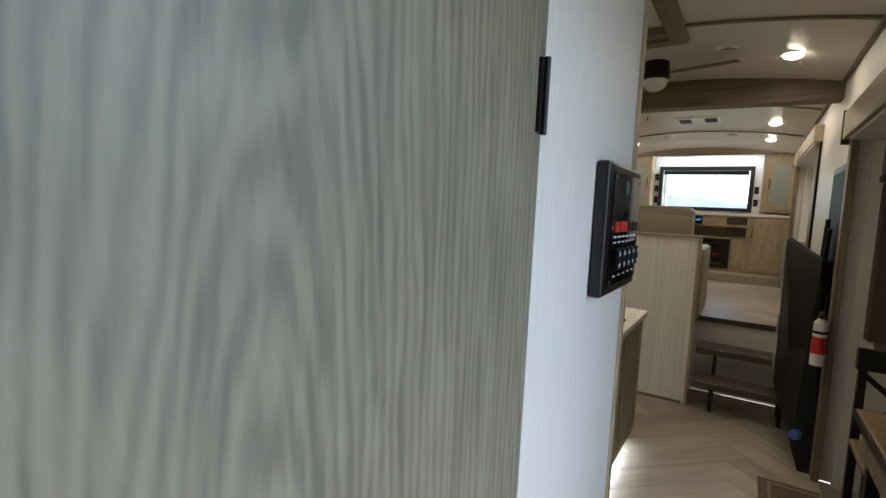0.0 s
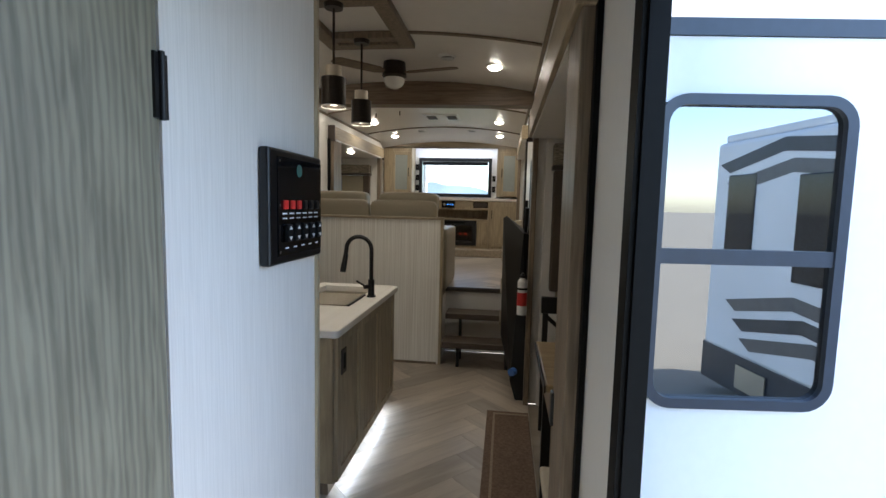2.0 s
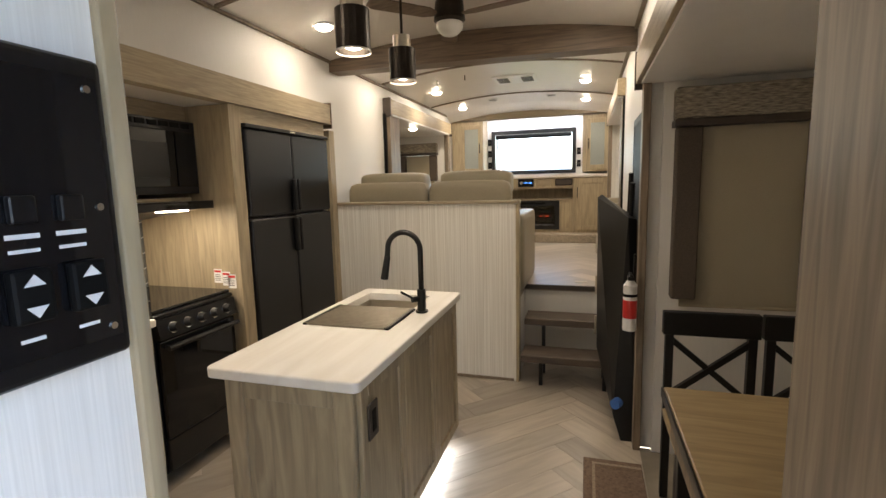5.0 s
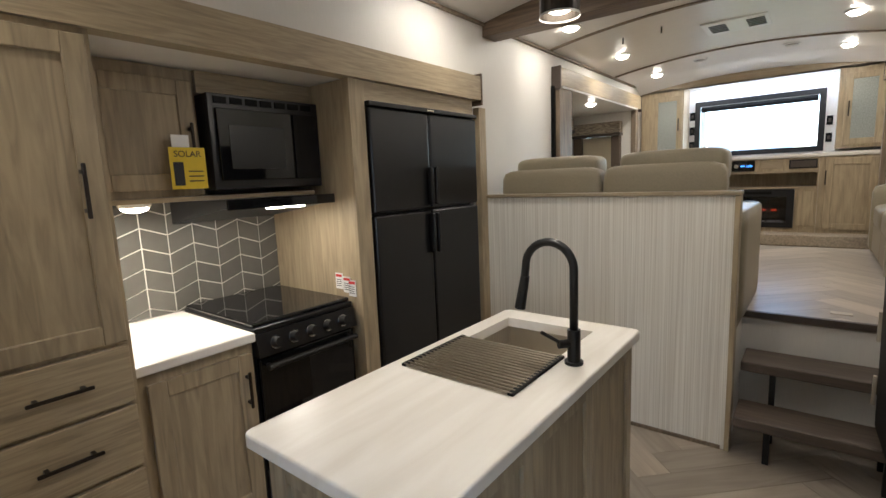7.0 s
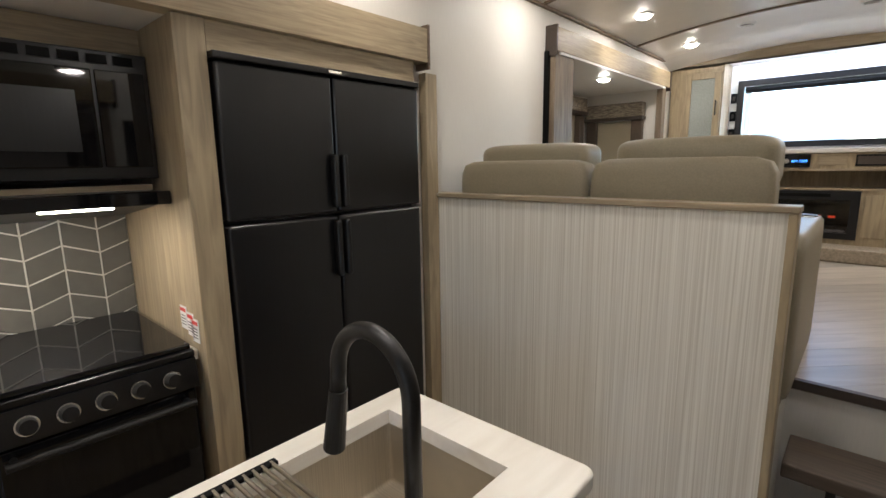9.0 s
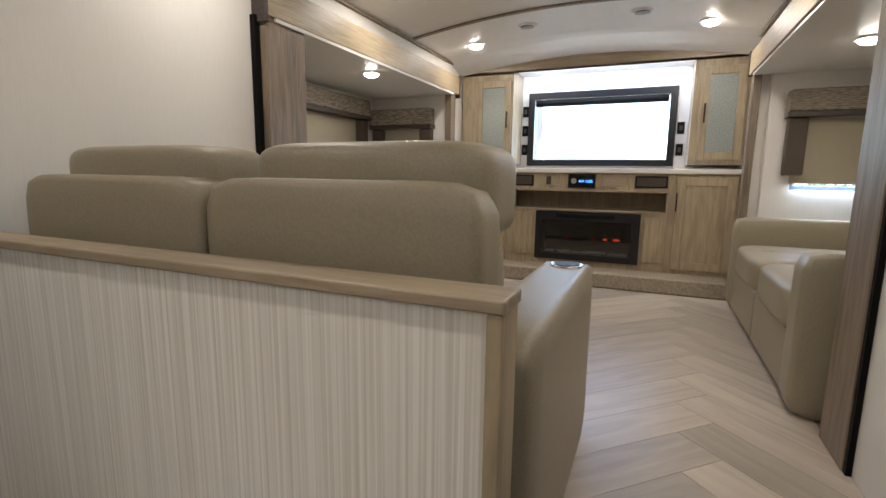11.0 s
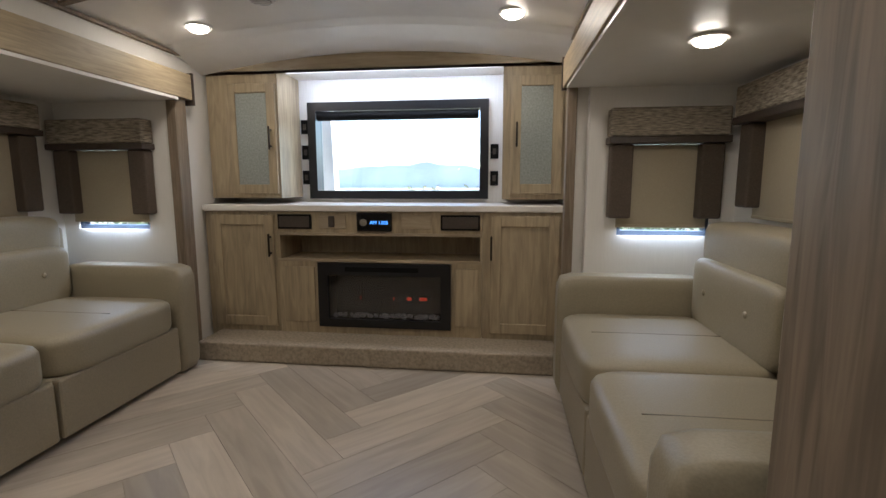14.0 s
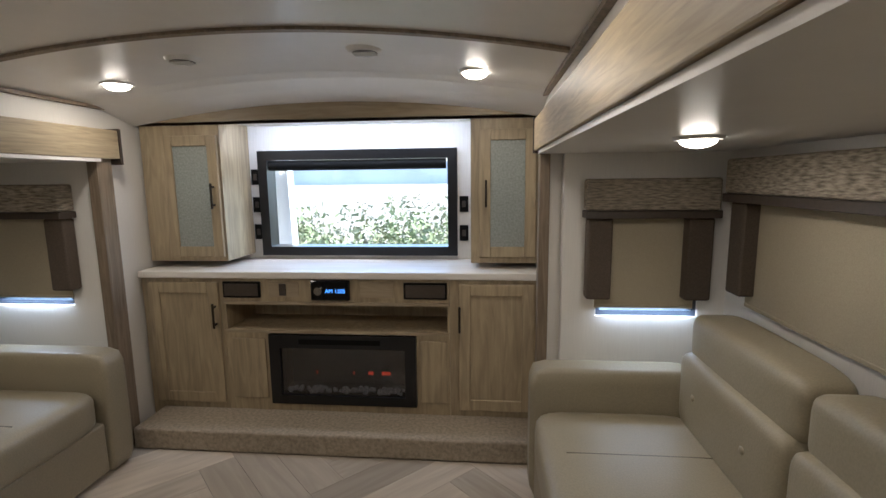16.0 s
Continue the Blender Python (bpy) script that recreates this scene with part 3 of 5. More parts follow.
def microwave():
    t = thing("microwave", (-1.65, 3.16, 1.52), "black built-in microwave with dark glass door", "microwave")
    part("body", box(-1.92, -1.47, 2.875, 3.435, 1.522, 1.93), BLACK, t)
    part("front_frame", box(-1.47, -1.44, 2.872, 3.437, 1.52, 1.932, 0.004), BLACK, t)
    d = part("door", box(-1.44, -1.425, 2.90, 3.27, 1.56, 1.87, 0.004), BLACKGLASS, t)
    part("window", box(-1.425, -1.422, 2.95, 3.22, 1.61, 1.80), BLACK, d)
    part("control_panel", box(-1.44, -1.428, 3.28, 3.42, 1.56, 1.87, 0.003), BLACKGLASS, t)
    for i in range(7):
        part("vent_slot", box(-1.44, -1.434, 2.90 + i * 0.073, 2.955 + i * 0.073, 1.89, 1.918), RUBBER, t)
    h = thing("range_hood", (-1.6, 3.16, 1.42), "slim black range hood with a lit lamp", "range hood")
    part("canopy", prism([(-1.92, 1.476), (-1.36, 1.476), (-1.36, 1.44), (-1.92, 1.36)], "y", 2.87, 3.435), BLACK, h)
    part("front_lip", box(-1.362, -1.345, 2.868, 3.437, 1.432, 1.478, 0.004), BLACKGLASS, h)
    part("lamp_strip", box(-1.405, -1.372, 3.08, 3.27, 1.424, 1.437), LAMPGLOW, h, "lit warm strip")
    strip_lamp("lamp_light", pose(-1.45, 3.17, 1.415), 0.06, 0.18, 1.2, WARM)


def cooker():
    t = thing("range", (-1.6, 3.15, 0), "black gas range with glass lid and oven", "range")
    part("body", box(-1.92, -1.275, 2.875, 3.42, 0.08, 0.90), BLACK, t)
    part("glass_lid", box(-1.90, -1.27, 2.878, 3.418, 0.925, 0.945, 0.006), BLACKGLASS, t, "black glass lid")
    part("top_rim", box(-1.91, -1.255, 2.874, 3.424, 0.90, 0.924, 0.005), BLACK, t)
    part("control_panel", prism([(-1.275, 0.80), (-1.225, 0.80), (-1.245, 0.90), (-1.275, 0.90)], "y", 2.876, 3.42), BLACK, t)
    for i in range(5):
        y = 2.96 + i * 0.094
        k = part("knob", tube(bmesh.new(), (-1.232, y, 0.848), (-1.195, y, 0.856), 0.025, 0.021, 20), BLACKMETAL, t)
        part("ring", tube(bmesh.new(), (-1.234, y, 0.8475), (-1.228, y, 0.849), 0.029, 0.029, 20), CHROME, k)
    d = part("oven_door", box(-1.275, -1.245, 2.885, 3.41, 0.27, 0.785, 0.006), BLACKGLASS, t)
    part("handle", tube(tube(tube(bmesh.new(), (-1.205, 2.90, 0.755), (-1.205, 3.395, 0.755), 0.013), (-1.25, 2.92, 0.755), (-1.205, 2.92, 0.755), 0.009), (-1.25, 3.375, 0.755), (-1.205, 3.375, 0.755), 0.009), BLACKMETAL, d)
    part("drawer", box(-1.275, -1.25, 2.885, 3.41, 0.09, 0.26, 0.006), BLACK, t)


def backsplash():
    t = thing("backsplash", (-1.92, 2.9, 0.92), "grey chevron tiles with pale grout", "tiles", kind="structure")
    part("grout", box(-1.928, -1.918, 2.403, 3.437, 0.918, 1.476), GROUT, t)
    w, h, g, rise = 0.122, 0.098, 0.0034, 0.045
    y, up, col = 2.403 - 0.05, True, 0
    while y < 3.437:
        a, b_ = max(y + g, 2.404), min(y + w - g, 3.436)
        for k in range(-1, 8):
            z = 0.918 + k * h
            def edge(yy, zz):
                f = (yy - y) / w
                return zz + (f if up else 1 - f) * rise
            quad = [(a, edge(a, z + g)), (b_, edge(b_, z + g)), (b_, edge(b_, z + h - g)), (a, edge(a, z + h - g))]
            quad = clip(quad, 2.404, 3.436, 0.919, 1.475)
            if len(quad) > 2:
                part("tile", prism(quad, "x", -1.919, -1.913), TILE, t)
        y += w
        up = not up


def fridge():
    t = thing("refrigerator", (-1.5, 4.02, 0), "tall black four-door refrigerator", "refrigerator")
    part("body", box(-1.9, -1.235, 3.548, 4.492, 0.06, 1.905), BLACK, t)
    part("top_trim", box(-1.25, -1.165, 3.546, 4.494, 1.906, 1.93, 0.004), BLACKMETAL, t)
    part("grille", box(-1.25, -1.2, 3.55, 4.49, 0.0, 0.06), BLACK, t)
    for y0, y1 in ((3.55, 4.006), (4.014, 4.49)):
        for z0, z1 in ((0.07, 1.352), (1.366, 1.902)):
            d = part("door", box(-1.235, -1.172, y0, y1, z0, z1, 0.012, 3), BLACK, t)
            y = 3.988 if y0 < 3.9 else 4.032
            a, b_ = (1.10, 1.335) if z0 < 1 else (1.385, 1.60)
            part("handle", box(-1.172, -1.135, y - 0.013, y + 0.013, a, b_, 0.011, 3), BLACKMETAL, d, "black moulded grip")
    part("filler", box(-1.9, -1.20, 3.545, 4.495, 1.932, 2.028), WOOD_H, t, "greige oak filler panel")
    part("badge", box(-1.165, -1.162, 3.99, 4.05, 1.912, 1.922), CHROME, t)


pantry()
base_unit()
uppers()
microwave()
cooker()
backsplash()
fridge()
side = thing("fridge_panel", (-1.5, 3.5, 0), "greige oak panel between range and refrigerator", "panel")
part("panel", box(-1.925, -1.19, 3.44, 3.54, 0, 2.028, 0.003), WOOD, side)
part("spacer", box(-1.9, -1.27, 3.424, 3.44, 0.88, 0.915, 0.002), MARBLE, side, "white counter strip")
for i, (y, z) in enumerate(((-1.36, 1.02), (-1.30, 1.005), (-1.26, 0.99))):
    c = thing("warning_label", (y, 3.437, z), "small white paper safety label with tiny print", "label", "safety labels")
    part("paper", box(y - 0.028, y + 0.028, 3.4365, 3.4395, z - 0.045, z + 0.04), WHITE, c)
    part("heading", box(y - 0.024, y + 0.024, 3.4355, 3.4365, z + 0.02, z + 0.033), RED, c)
    for k in range(4):
        part("print_line", box(y - 0.022, y + 0.018, 3.4358, 3.4365, z - 0.03 + k * 0.011, z - 0.026 + k * 0.011), STRIPE_L, c)
card = thing("solar_card", (-1.45, 2.82, 1.5), "yellow printed hang card on the cabinet handle", "card")
cardm = part("card", box(-1.452, -1.448, 2.70, 2.845, 1.53, 1.70, 0.001), YELLOW, card)
part("hanger", box(-1.4522, -1.4478, 2.715, 2.785, 1.70, 1.75, 0.0015), WHITE, card, "pale hanger tab")
part("picture", box(-1.448, -1.4465, 2.712, 2.752, 1.545, 1.64), DARKINK, card, "dark printed panel")
for k in range(3):
    part("print_line", box(-1.448, -1.4468, 2.77, 2.83, 1.56 + k * 0.02, 1.565 + k * 0.02), DARKINK, card)
words("lettering", "SOLAR", 0.036, Matrix.Translation((-1.4465, 2.772, 1.672)) @ Euler((radians(90), 0, radians(90))).to_matrix().to_4x4(), DARKINK, card)


def ring_slab(x0, x1, y0, y1, hx0, hx1, hy0, hy1, z0, z1, r=0.03):
    """A slab with rounded corners and a rectangular hole."""
    bm = bmesh.new()
    o = [(x0, y0), (x1, y0), (x1, y1), (x0, y1)]
    h = [(hx0, hy0), (hx1, hy0), (hx1, hy1), (hx0, hy1)]
    vo, vh = [[bm.verts.new((*p, z)) for p in o] for z in (z0, z1)], [[bm.verts.new((*p, z)) for p in h] for z in (z0, z1)]
    for i in range(4):
        j = (i + 1) % 4
        bm.faces.new((vo[1][i], vo[1][j], vh[1][j], vh[1][i]))
        bm.faces.new((vo[0][j], vo[0][i], vh[0][i], vh[0][j]))
        bm.faces.new((vo[0][i], vo[0][j], vo[1][j], vo[1][i]))
        bm.faces.new((vh[0][j], vh[0][i], vh[1][i], vh[1][j]))
    bm.edges.ensure_lookup_table()
    corners = [e for e in bm.edges if e.verts[0].co.xy == e.verts[1].co.xy and tuple(e.verts[0].co.xy) in {tuple(Vector(p).xy) for p in map(lambda q: Vector((*q, 0)), o)}]
    bmesh.ops.bevel(bm, geom=corners, offset=r, segments=5, profile=0.5, affect="EDGES")
    rim = [e for e in bm.edges if abs(e.verts[0].co.z - e.verts[1].co.z) < 1e-6 and not any(hx0 - 1e-4 <= v.co.x <= hx1 + 1e-4 and hy0 - 1e-4 <= v.co.y <= hy1 + 1e-4 for v in e.verts) and len(e.link_faces) == 2 and abs(e.link_faces[0].normal.z - e.link_faces[1].normal.z) > 0.5]
    bmesh.ops.bevel(bm, geom=rim, offset=0.007, segments=3, profile=0.5, affect="EDGES")
    return bm


def sink_bowl(x0, x1, y0, y1, z0, z1):
    """An open steel bowl with rounded inner corners."""
    bm = box(x0, x1, y0, y1, z0, z1)
    bmesh.ops.delete(bm, geom=[f for f in bm.faces if f.calc_center_median().z > z1 - 1e-4], context="FACES")
    inner = [e for e in bm.edges if not e.is_boundary]
    bmesh.ops.bevel(bm, geom=inner, offset=0.014, segments=3, profile=0.5, affect="EDGES")
    bmesh.ops.recalc_face_normals(bm, faces=bm.faces[:])
    bmesh.ops.solidify(bm, geom=bm.faces[:], thickness=0.003)
    return bm


def swept(points, r, n=18):
    """A round tube along a line of points that stays in one upright plane."""
    bm = bmesh.new()
    pts = [Vector(p) for p in points]
    rings = []
    for i, p in enumerate(pts):
        d = (pts[min(i + 1, len(pts) - 1)] - pts[max(i - 1, 0)]).normalized()
        u = Vector((0, 1, 0))
        v = d.cross(u).normalized()
        rings.append([bm.verts.new(p + (u * math.cos(k * 6.28319 / n) + v * math.sin(k * 6.28319 / n)) * r) for k in range(n)])
    for a, b_ in zip(rings, rings[1:]):
        for k in range(n):
            bm.faces.new((a[k], a[(k + 1) % n], b_[(k + 1) % n], b_[k]))
    bm.faces.new(rings[0])
    bm.faces.new(rings[-1][::-1])
    bmesh.ops.recalc_face_normals(bm, faces=bm.faces[:])
    return bm


def island():
    t = thing("kitchen_island", (-0.2, 3.06, 0), "greige oak kitchen island with framed panels", "island")
    part("body", boxes([(-0.46, -0.445, 2.46, 3.68, 0.11, 0.874), (-0.445, 0.03, 2.46, 2.49, 0.11, 0.874), (-0.445, 0.03, 3.65, 3.68, 0.11, 0.874), (0.03, 0.055, 2.46, 3.68, 0.11, 0.874), (-0.43, 0.03, 2.49, 3.65, 0.11, 0.13)]), WOOD, t)
    part("toe_kick", box(-0.42, 0.0, 2.52, 3.62, 0, 0.11), TRIMWOOD, t)
    for a, b_ in ((2.462, 2.86), (2.862, 3.27), (3.272, 3.678)):
        shaker("side_panel", t, "x", a, b_, 0.112, 0.872, 0.055, rail=0.055)
    shaker("end_panel", t, "-y", -0.458, 0.055, 0.112, 0.872, -2.46, rail=0.075)
    o = part("outlet", box(0.075, 0.083, 2.50, 2.575, 0.66, 0.79, 0.003), BROWN, t, "dark brown outlet plate")
    part("socket", box(0.083, 0.086, 2.522, 2.553, 0.685, 0.765, 0.002), RUBBER, o)
    part("led_strip", box(0.004, 0.012, 2.55, 3.6, 0.092, 0.104), COOLSTRIP, t, "cool white toe-kick light strip")
    strip_lamp("lamp_light", pose(0.03, 3.08, 0.10), 0.02, 1.05, 2.2, (0.8, 0.88, 1.0))
    top = solid("island_countertop", ring_slab(-0.506, 0.097, 2.40, 3.72, -0.43, -0.05, 2.94, 3.60, 0.876, 0.915), MARBLE, "white marble look island countertop", "countertop")
    s = thing("sink", (-0.24, 3.27, 0.7), "undermount stainless steel sink", "sink")
    part("basin", sink_bowl(-0.434, -0.046, 2.936, 3.604, 0.70, 0.8755), STEEL, s)
    part("drain", tube(bmesh.new(), (-0.24, 3.4, 0.70), (-0.24, 3.4, 0.703), 0.045, 0.045, 24), CHROME, s)
    mat_ = thing("roll_up_rack", (-0.24, 3.1, 0.915), "roll-up steel drying rack over the sink", "drying rack")
    for i in range(17):
        y = 2.945 + i * 0.0205
        part("rod", tube(bmesh.new(), (-0.445, y, 0.9215), (-0.035, y, 0.9215), 0.0048, n=8), RACKROD, mat_)
    for x in (-0.447, -0.042):
        part("strap", box(x - 0.006, x + 0.014, 2.94, 3.285, 0.9155, 0.925, 0.002), RUBBER, mat_)
    f = thing("faucet", (0.015, 3.26, 0.915), "black gooseneck pull-down kitchen faucet", "faucet")
    part("base", tube(tube(bmesh.new(), (0.015, 3.26, 0.915), (0.015, 3.26, 0.925), 0.03), (0.015, 3.26, 0.925), (0.015, 3.26, 1.03), 0.021), BLACKMETAL, f, smooth=False)
    pts = [(0.015, 1.03), (0.015, 1.22)] + [(-0.07 + 0.085 * math.cos(a * math.pi / 24), 1.225 + 0.085 * math.sin(a * math.pi / 24)) for a in range(0, 25)] + [(-0.163, 1.16)]
    part("neck", swept([(p[0], 3.26, p[1]) for p in pts], 0.0135), BLACKMETAL, f, smooth=True)
    part("spray_head", tube(bmesh.new(), (-0.158, 3.26, 1.19), (-0.180, 3.26, 1.075), 0.0155, 0.019), BLACKMETAL, f)
    part("lever", tube(tube(bmesh.new(), (0.015, 3.26, 0.985), (-0.02, 3.22, 0.985), 0.014), (-0.015, 3.225, 0.99), (-0.06, 3.18, 1.03), 0.006), BLACKMETAL, f)


island()


# ---- ceiling fittings ----
def pendant(x, y):
    t = thing("pendant_lamp", (x, y, 2.06), "dark bronze cylinder pendant lamp, lit", "lamp", "pendant lamps")
    part("shade", tube(bmesh.new(), (x, y, 2.07), (x, y, 2.225), 0.068, n=28, caps=False), BRONZE, t)
    part("shade_top", tube(bmesh.new(), (x, y, 2.222), (x, y, 2.226), 0.068, n=28), BRONZE, t)
    part("collar", tube(bmesh.new(), (x, y, 2.226), (x, y, 2.29), 0.045, n=24), STEEL, t, "brushed nickel collar")
    part("inner_rim", tube(bmesh.new(), (x, y, 2.064), (x, y, 2.072), 0.07, 0.069, 28, False), WHITE, t)
    part("rod", tube(bmesh.new(), (x, y, 2.29), (x, y, 2.60), 0.007), BRONZE, t)
    part("canopy", tube(bmesh.new(), (x, y, 2.60), (x, y, 2.625), 0.05, 0.055), BRONZE, t)
    part("bulb", sphere((x, y, 2.105), 0.05, 1, 1, 0.6), BULBGLOW, t, "glowing bulb", True)
    disc_lamp("lamp_light", x, y, 2.06, 0.05, 3.0)


fr = thing("ceiling_frame", (-0.12, 3.1, 2.63), "dark oak frame with a cross on the ceiling", "ceiling frame")
for a in ((-0.42, -0.32, 2.5, 3.68), (0.10, 0.20, 2.5, 3.68)):
    part("side_board", box(a[0], a[1], a[2], a[3], 2.625, 2.672, 0.004), TRIMWOOD, fr)
for a in ((-0.32, 0.10, 2.5, 2.6), (-0.32, 0.10, 3.58, 3.68), (-0.32, 0.10, 2.86, 2.95), (-0.32, 0.10, 3.44, 3.53)):
    part("cross_board", box(*a, 2.625, 2.672, 0.004), TRIMWOOD, fr)
pendant(-0.11, 2.9)
pendant(-0.13, 3.485)


def fan():
    x, y = -0.06, 4.15
    t = thing("ceiling_fan", (x, y, 2.69), "dark bronze ceiling fan with a white bowl lamp", "fan")
    part("motor", tube(tube(bmesh.new(), (x, y, 2.56), (x, y, 2.70), 0.10, 0.085, 28), (x, y, 2.53), (x, y, 2.56), 0.07, 0.1, 28), BRONZE, t)
    part("bowl", sphere((x, y, 2.53), 0.085, 1, 1, 0.8, 24), OPAL, t, "white opal glass bowl", True)
    for a in (-14, 106, 226):
        bm = prism([(0.10, -0.025), (0.16, -0.055), (0.50, -0.06), (0.54, -0.035), (0.54, 0.035), (0.50, 0.06), (0.16, 0.055), (0.10, 0.025)], "z", -0.004, 0.004)
        bm.transform(Matrix.Translation((x, y, 2.585)) @ Matrix.Rotation(radians(a), 4, "Z") @ Matrix.Rotation(radians(9), 4, "X"))
        part("blade", bm, DARKWOOD, t)


fan()


def vent(x, y, r=0.075):
    z = ceil_z(x)
    t = thing("ceiling_vent", (x, y, z), "round white ceiling air vent", "vent", "ceiling vents")
    part("rim", tube(bmesh.new(), (x, y, z - 0.014), (x, y, z + 0.004), r * 0.8, r, 28), WHITE, t)
    part("core", tube(bmesh.new(), (x, y, z - 0.0165), (x, y, z - 0.0142), r * 0.66, r * 0.66, 24), STRIPE_L, t)
    for k in (-1, 0, 1):
        part("slat", box(x - r * 0.6, x + r * 0.6, y + k * 0.022 - 0.004, y + k * 0.022 + 0.004, z - 0.021, z - 0.0168), WHITE, t)


for x, y in ((0.33, 7.60), (-0.45, 7.64), (0.40, 3.95), (-0.45, 4.0), (0.45, 2.4)):
    vent(x, y)
ac = thing("air_conditioner_grille", (0.0, 6.5, 2.69), "white rectangular ceiling air conditioner grille", "vent")
part("housing", box(-0.22, 0.24, 6.32, 6.72, 2.655, 2.705, 0.01), WHITE, ac)
for s in (-0.17, 0.09):
    for k in range(5):
        part("slat", box(s, s + 0.12, 6.40 + k * 0.05, 6.42 + k * 0.05, 2.648, 2.654), STRIPE_L, ac)
for x in (-0.75, -0.45):
    h = thing("ceiling_hook", (x, 6.1, ceil_z(x)), "small dark ceiling hook", "hook", "ceiling hooks")
    part("stem", tube(bmesh.new(), (x, 6.1, ceil_z(x) - 0.05), (x, 6.1, ceil_z(x)), 0.006), BRONZE, h)


# ---- entertainment wall ----
def media_wall():
    h = thing("hearth_step", (-0.05, 8.1, DECK), "low carpeted step before the fireplace wall", "step")
    part("step", box(-1.16, 1.045, 7.99, 8.268, DECK, 0.80, 0.012, 3), CARPET, h)
    for n, x0, x1, hx in (("l", -1.232, -0.735, -0.775), ("r", 0.60, 1.085, 0.655)):
        t = thing("media_cabinet", ((x0 + x1) / 2, 8.5, DECK), "greige oak base cabinet with a framed door", "cabinet", "media cabinets")
        part("body", box(x0, x1, 8.27, 8.715, DECK, 1.598), WOOD, t)
        shaker("door", t, "-y", x0 + 0.05, x1 - 0.02, 0.835, 1.575, -8.27, handle=(hx, 1.38, True, 0.15))
    t = thing("fireplace_cabinet", (-0.07, 8.5, DECK), "greige oak centre unit with shelf and radio row", "cabinet")
    for a in ((-0.733, -0.465, 8.27, 8.715, DECK, 1.29), (0.405, 0.598, 8.27, 8.715, DECK, 1.29), (-0.465, 0.405, 8.27, 8.715, DECK, 0.845), (-0.465, 0.405, 8.27, 8.715, 1.27, 1.29),
                        (-0.733, 0.598, 8.27, 8.715, 1.445, 1.598), (-0.733, -0.72, 8.27, 8.715, 1.29, 1.445), (0.585, 0.598, 8.27, 8.715, 1.29, 1.445), (-0.72, 0.585, 8.60, 8.62, 1.29, 1.445)):
        part("board", box(*a), WOOD, t)
    part("shelf_lip", box(-0.733, 0.598, 8.258, 8.268, 1.275, 1.292), WOOD_X, t)
    part("rail", box(-0.733, 0.598, 8.258, 8.268, 1.445, 1.462), WOOD_X, t)
    part("side_panel", box(-0.70, -0.49, 8.258, 8.269, 0.87, 1.24, 0.003), WOOD, t)
    part("side_panel", box(0.43, 0.58, 8.258, 8.269, 0.87, 1.24, 0.003), WOOD, t)
    part("blank_plate", box(-0.45, -0.27, 8.262, 8.269, 1.49, 1.58, 0.002), WOOD_X, t)
    part("blank_plate", box(0.09, 0.28, 8.262, 8.269, 1.49, 1.58, 0.002), WOOD_X, t)
    for x0, x1 in ((-0.725, -0.50), (0.34, 0.585)):
        s = thing("speaker_grille", ((x0 + x1) / 2, 8.26, 1.53), "black rectangular speaker grille", "speaker", "speaker grilles")
        part("frame", box(x0, x1, 8.256, 8.27, 1.485, 1.58, 0.004), RUBBER, s)
        part("mesh_front", box(x0 + 0.012, x1 - 0.012, 8.252, 8.2565, 1.497, 1.568), BROWN, s)
    r = thing("car_radio", (-0.08, 8.25, 1.53), "black radio with blue display and round knob", "radio")
    part("body", box(-0.195, 0.03, 8.247, 8.275, 1.475, 1.592, 0.006), BLACKGLASS, r)
    part("knob", tube(bmesh.new(), (-0.145, 8.247, 1.533), (-0.145, 8.225, 1.533), 0.026, 0.023), CHROME, r)
    words("display", "AM 1205", 0.032, Matrix.Translation((-0.05, 8.2455, 1.53)) @ Euler((radians(90), 0, 0)).to_matrix().to_4x4(), DISPLAY, r)
    w = thing("switch_plate", (-0.37, 8.26, 1.535), "small dark switch on the oak front", "switch", "switches")
    part("plate", box(-0.385, -0.345, 8.254, 8.263, 1.50, 1.57, 0.003), BROWN, w)
    solid("media_countertop", box(-1.235, 1.098, 8.245, 8.717, 1.600, 1.640, 0.006), MARBLE_X, "pale stone look countertop along the window wall", "countertop")
    f = thing("electric_fireplace", (-0.03, 8.3, 0.846), "black electric fireplace with clear crystals", "fireplace")
    part("frame", boxes([(-0.463, 0.404, 8.245, 8.275, 0.846, 0.90), (-0.463, 0.404, 8.245, 8.275, 1.19, 1.268), (-0.463, -0.40, 8.245, 8.275, 0.90, 1.19), (0.34, 0.404, 8.245, 8.275, 0.90, 1.19)]), BLACK, f)
    part("firebox", boxes([(-0.41, 0.35, 8.44, 8.45, 0.89, 1.2), (-0.41, 0.35, 8.276, 8.44, 0.89, 0.90)]), RUBBER, f)
    part("pane", box(-0.40, 0.34, 8.258, 8.262, 0.90, 1.19), glass_material("smoked_glass", (0.6, 0.6, 0.62), 0.02, 0.08), f, "smoked glass pane")
    bm = bmesh.new()
    for i in range(90):
        x = -0.38 + 0.70 * random.random()
        c = bmesh.new()
        bmesh.ops.create_icosphere(c, subdivisions=1, radius=0.011 + 0.006 * random.random())
        c.transform(Matrix.Translation((x, 8.285 + 0.07 * random.random(), 0.907)))
        join_mesh(bm, c)
    tagged(part("crystals", bm, CRYSTAL, f, "clear crystal pieces"), kind="stuff")
    part("vent_grille", box(-0.28, 0.2, 8.242, 8.2465, 1.215, 1.245), RUBBER, f)
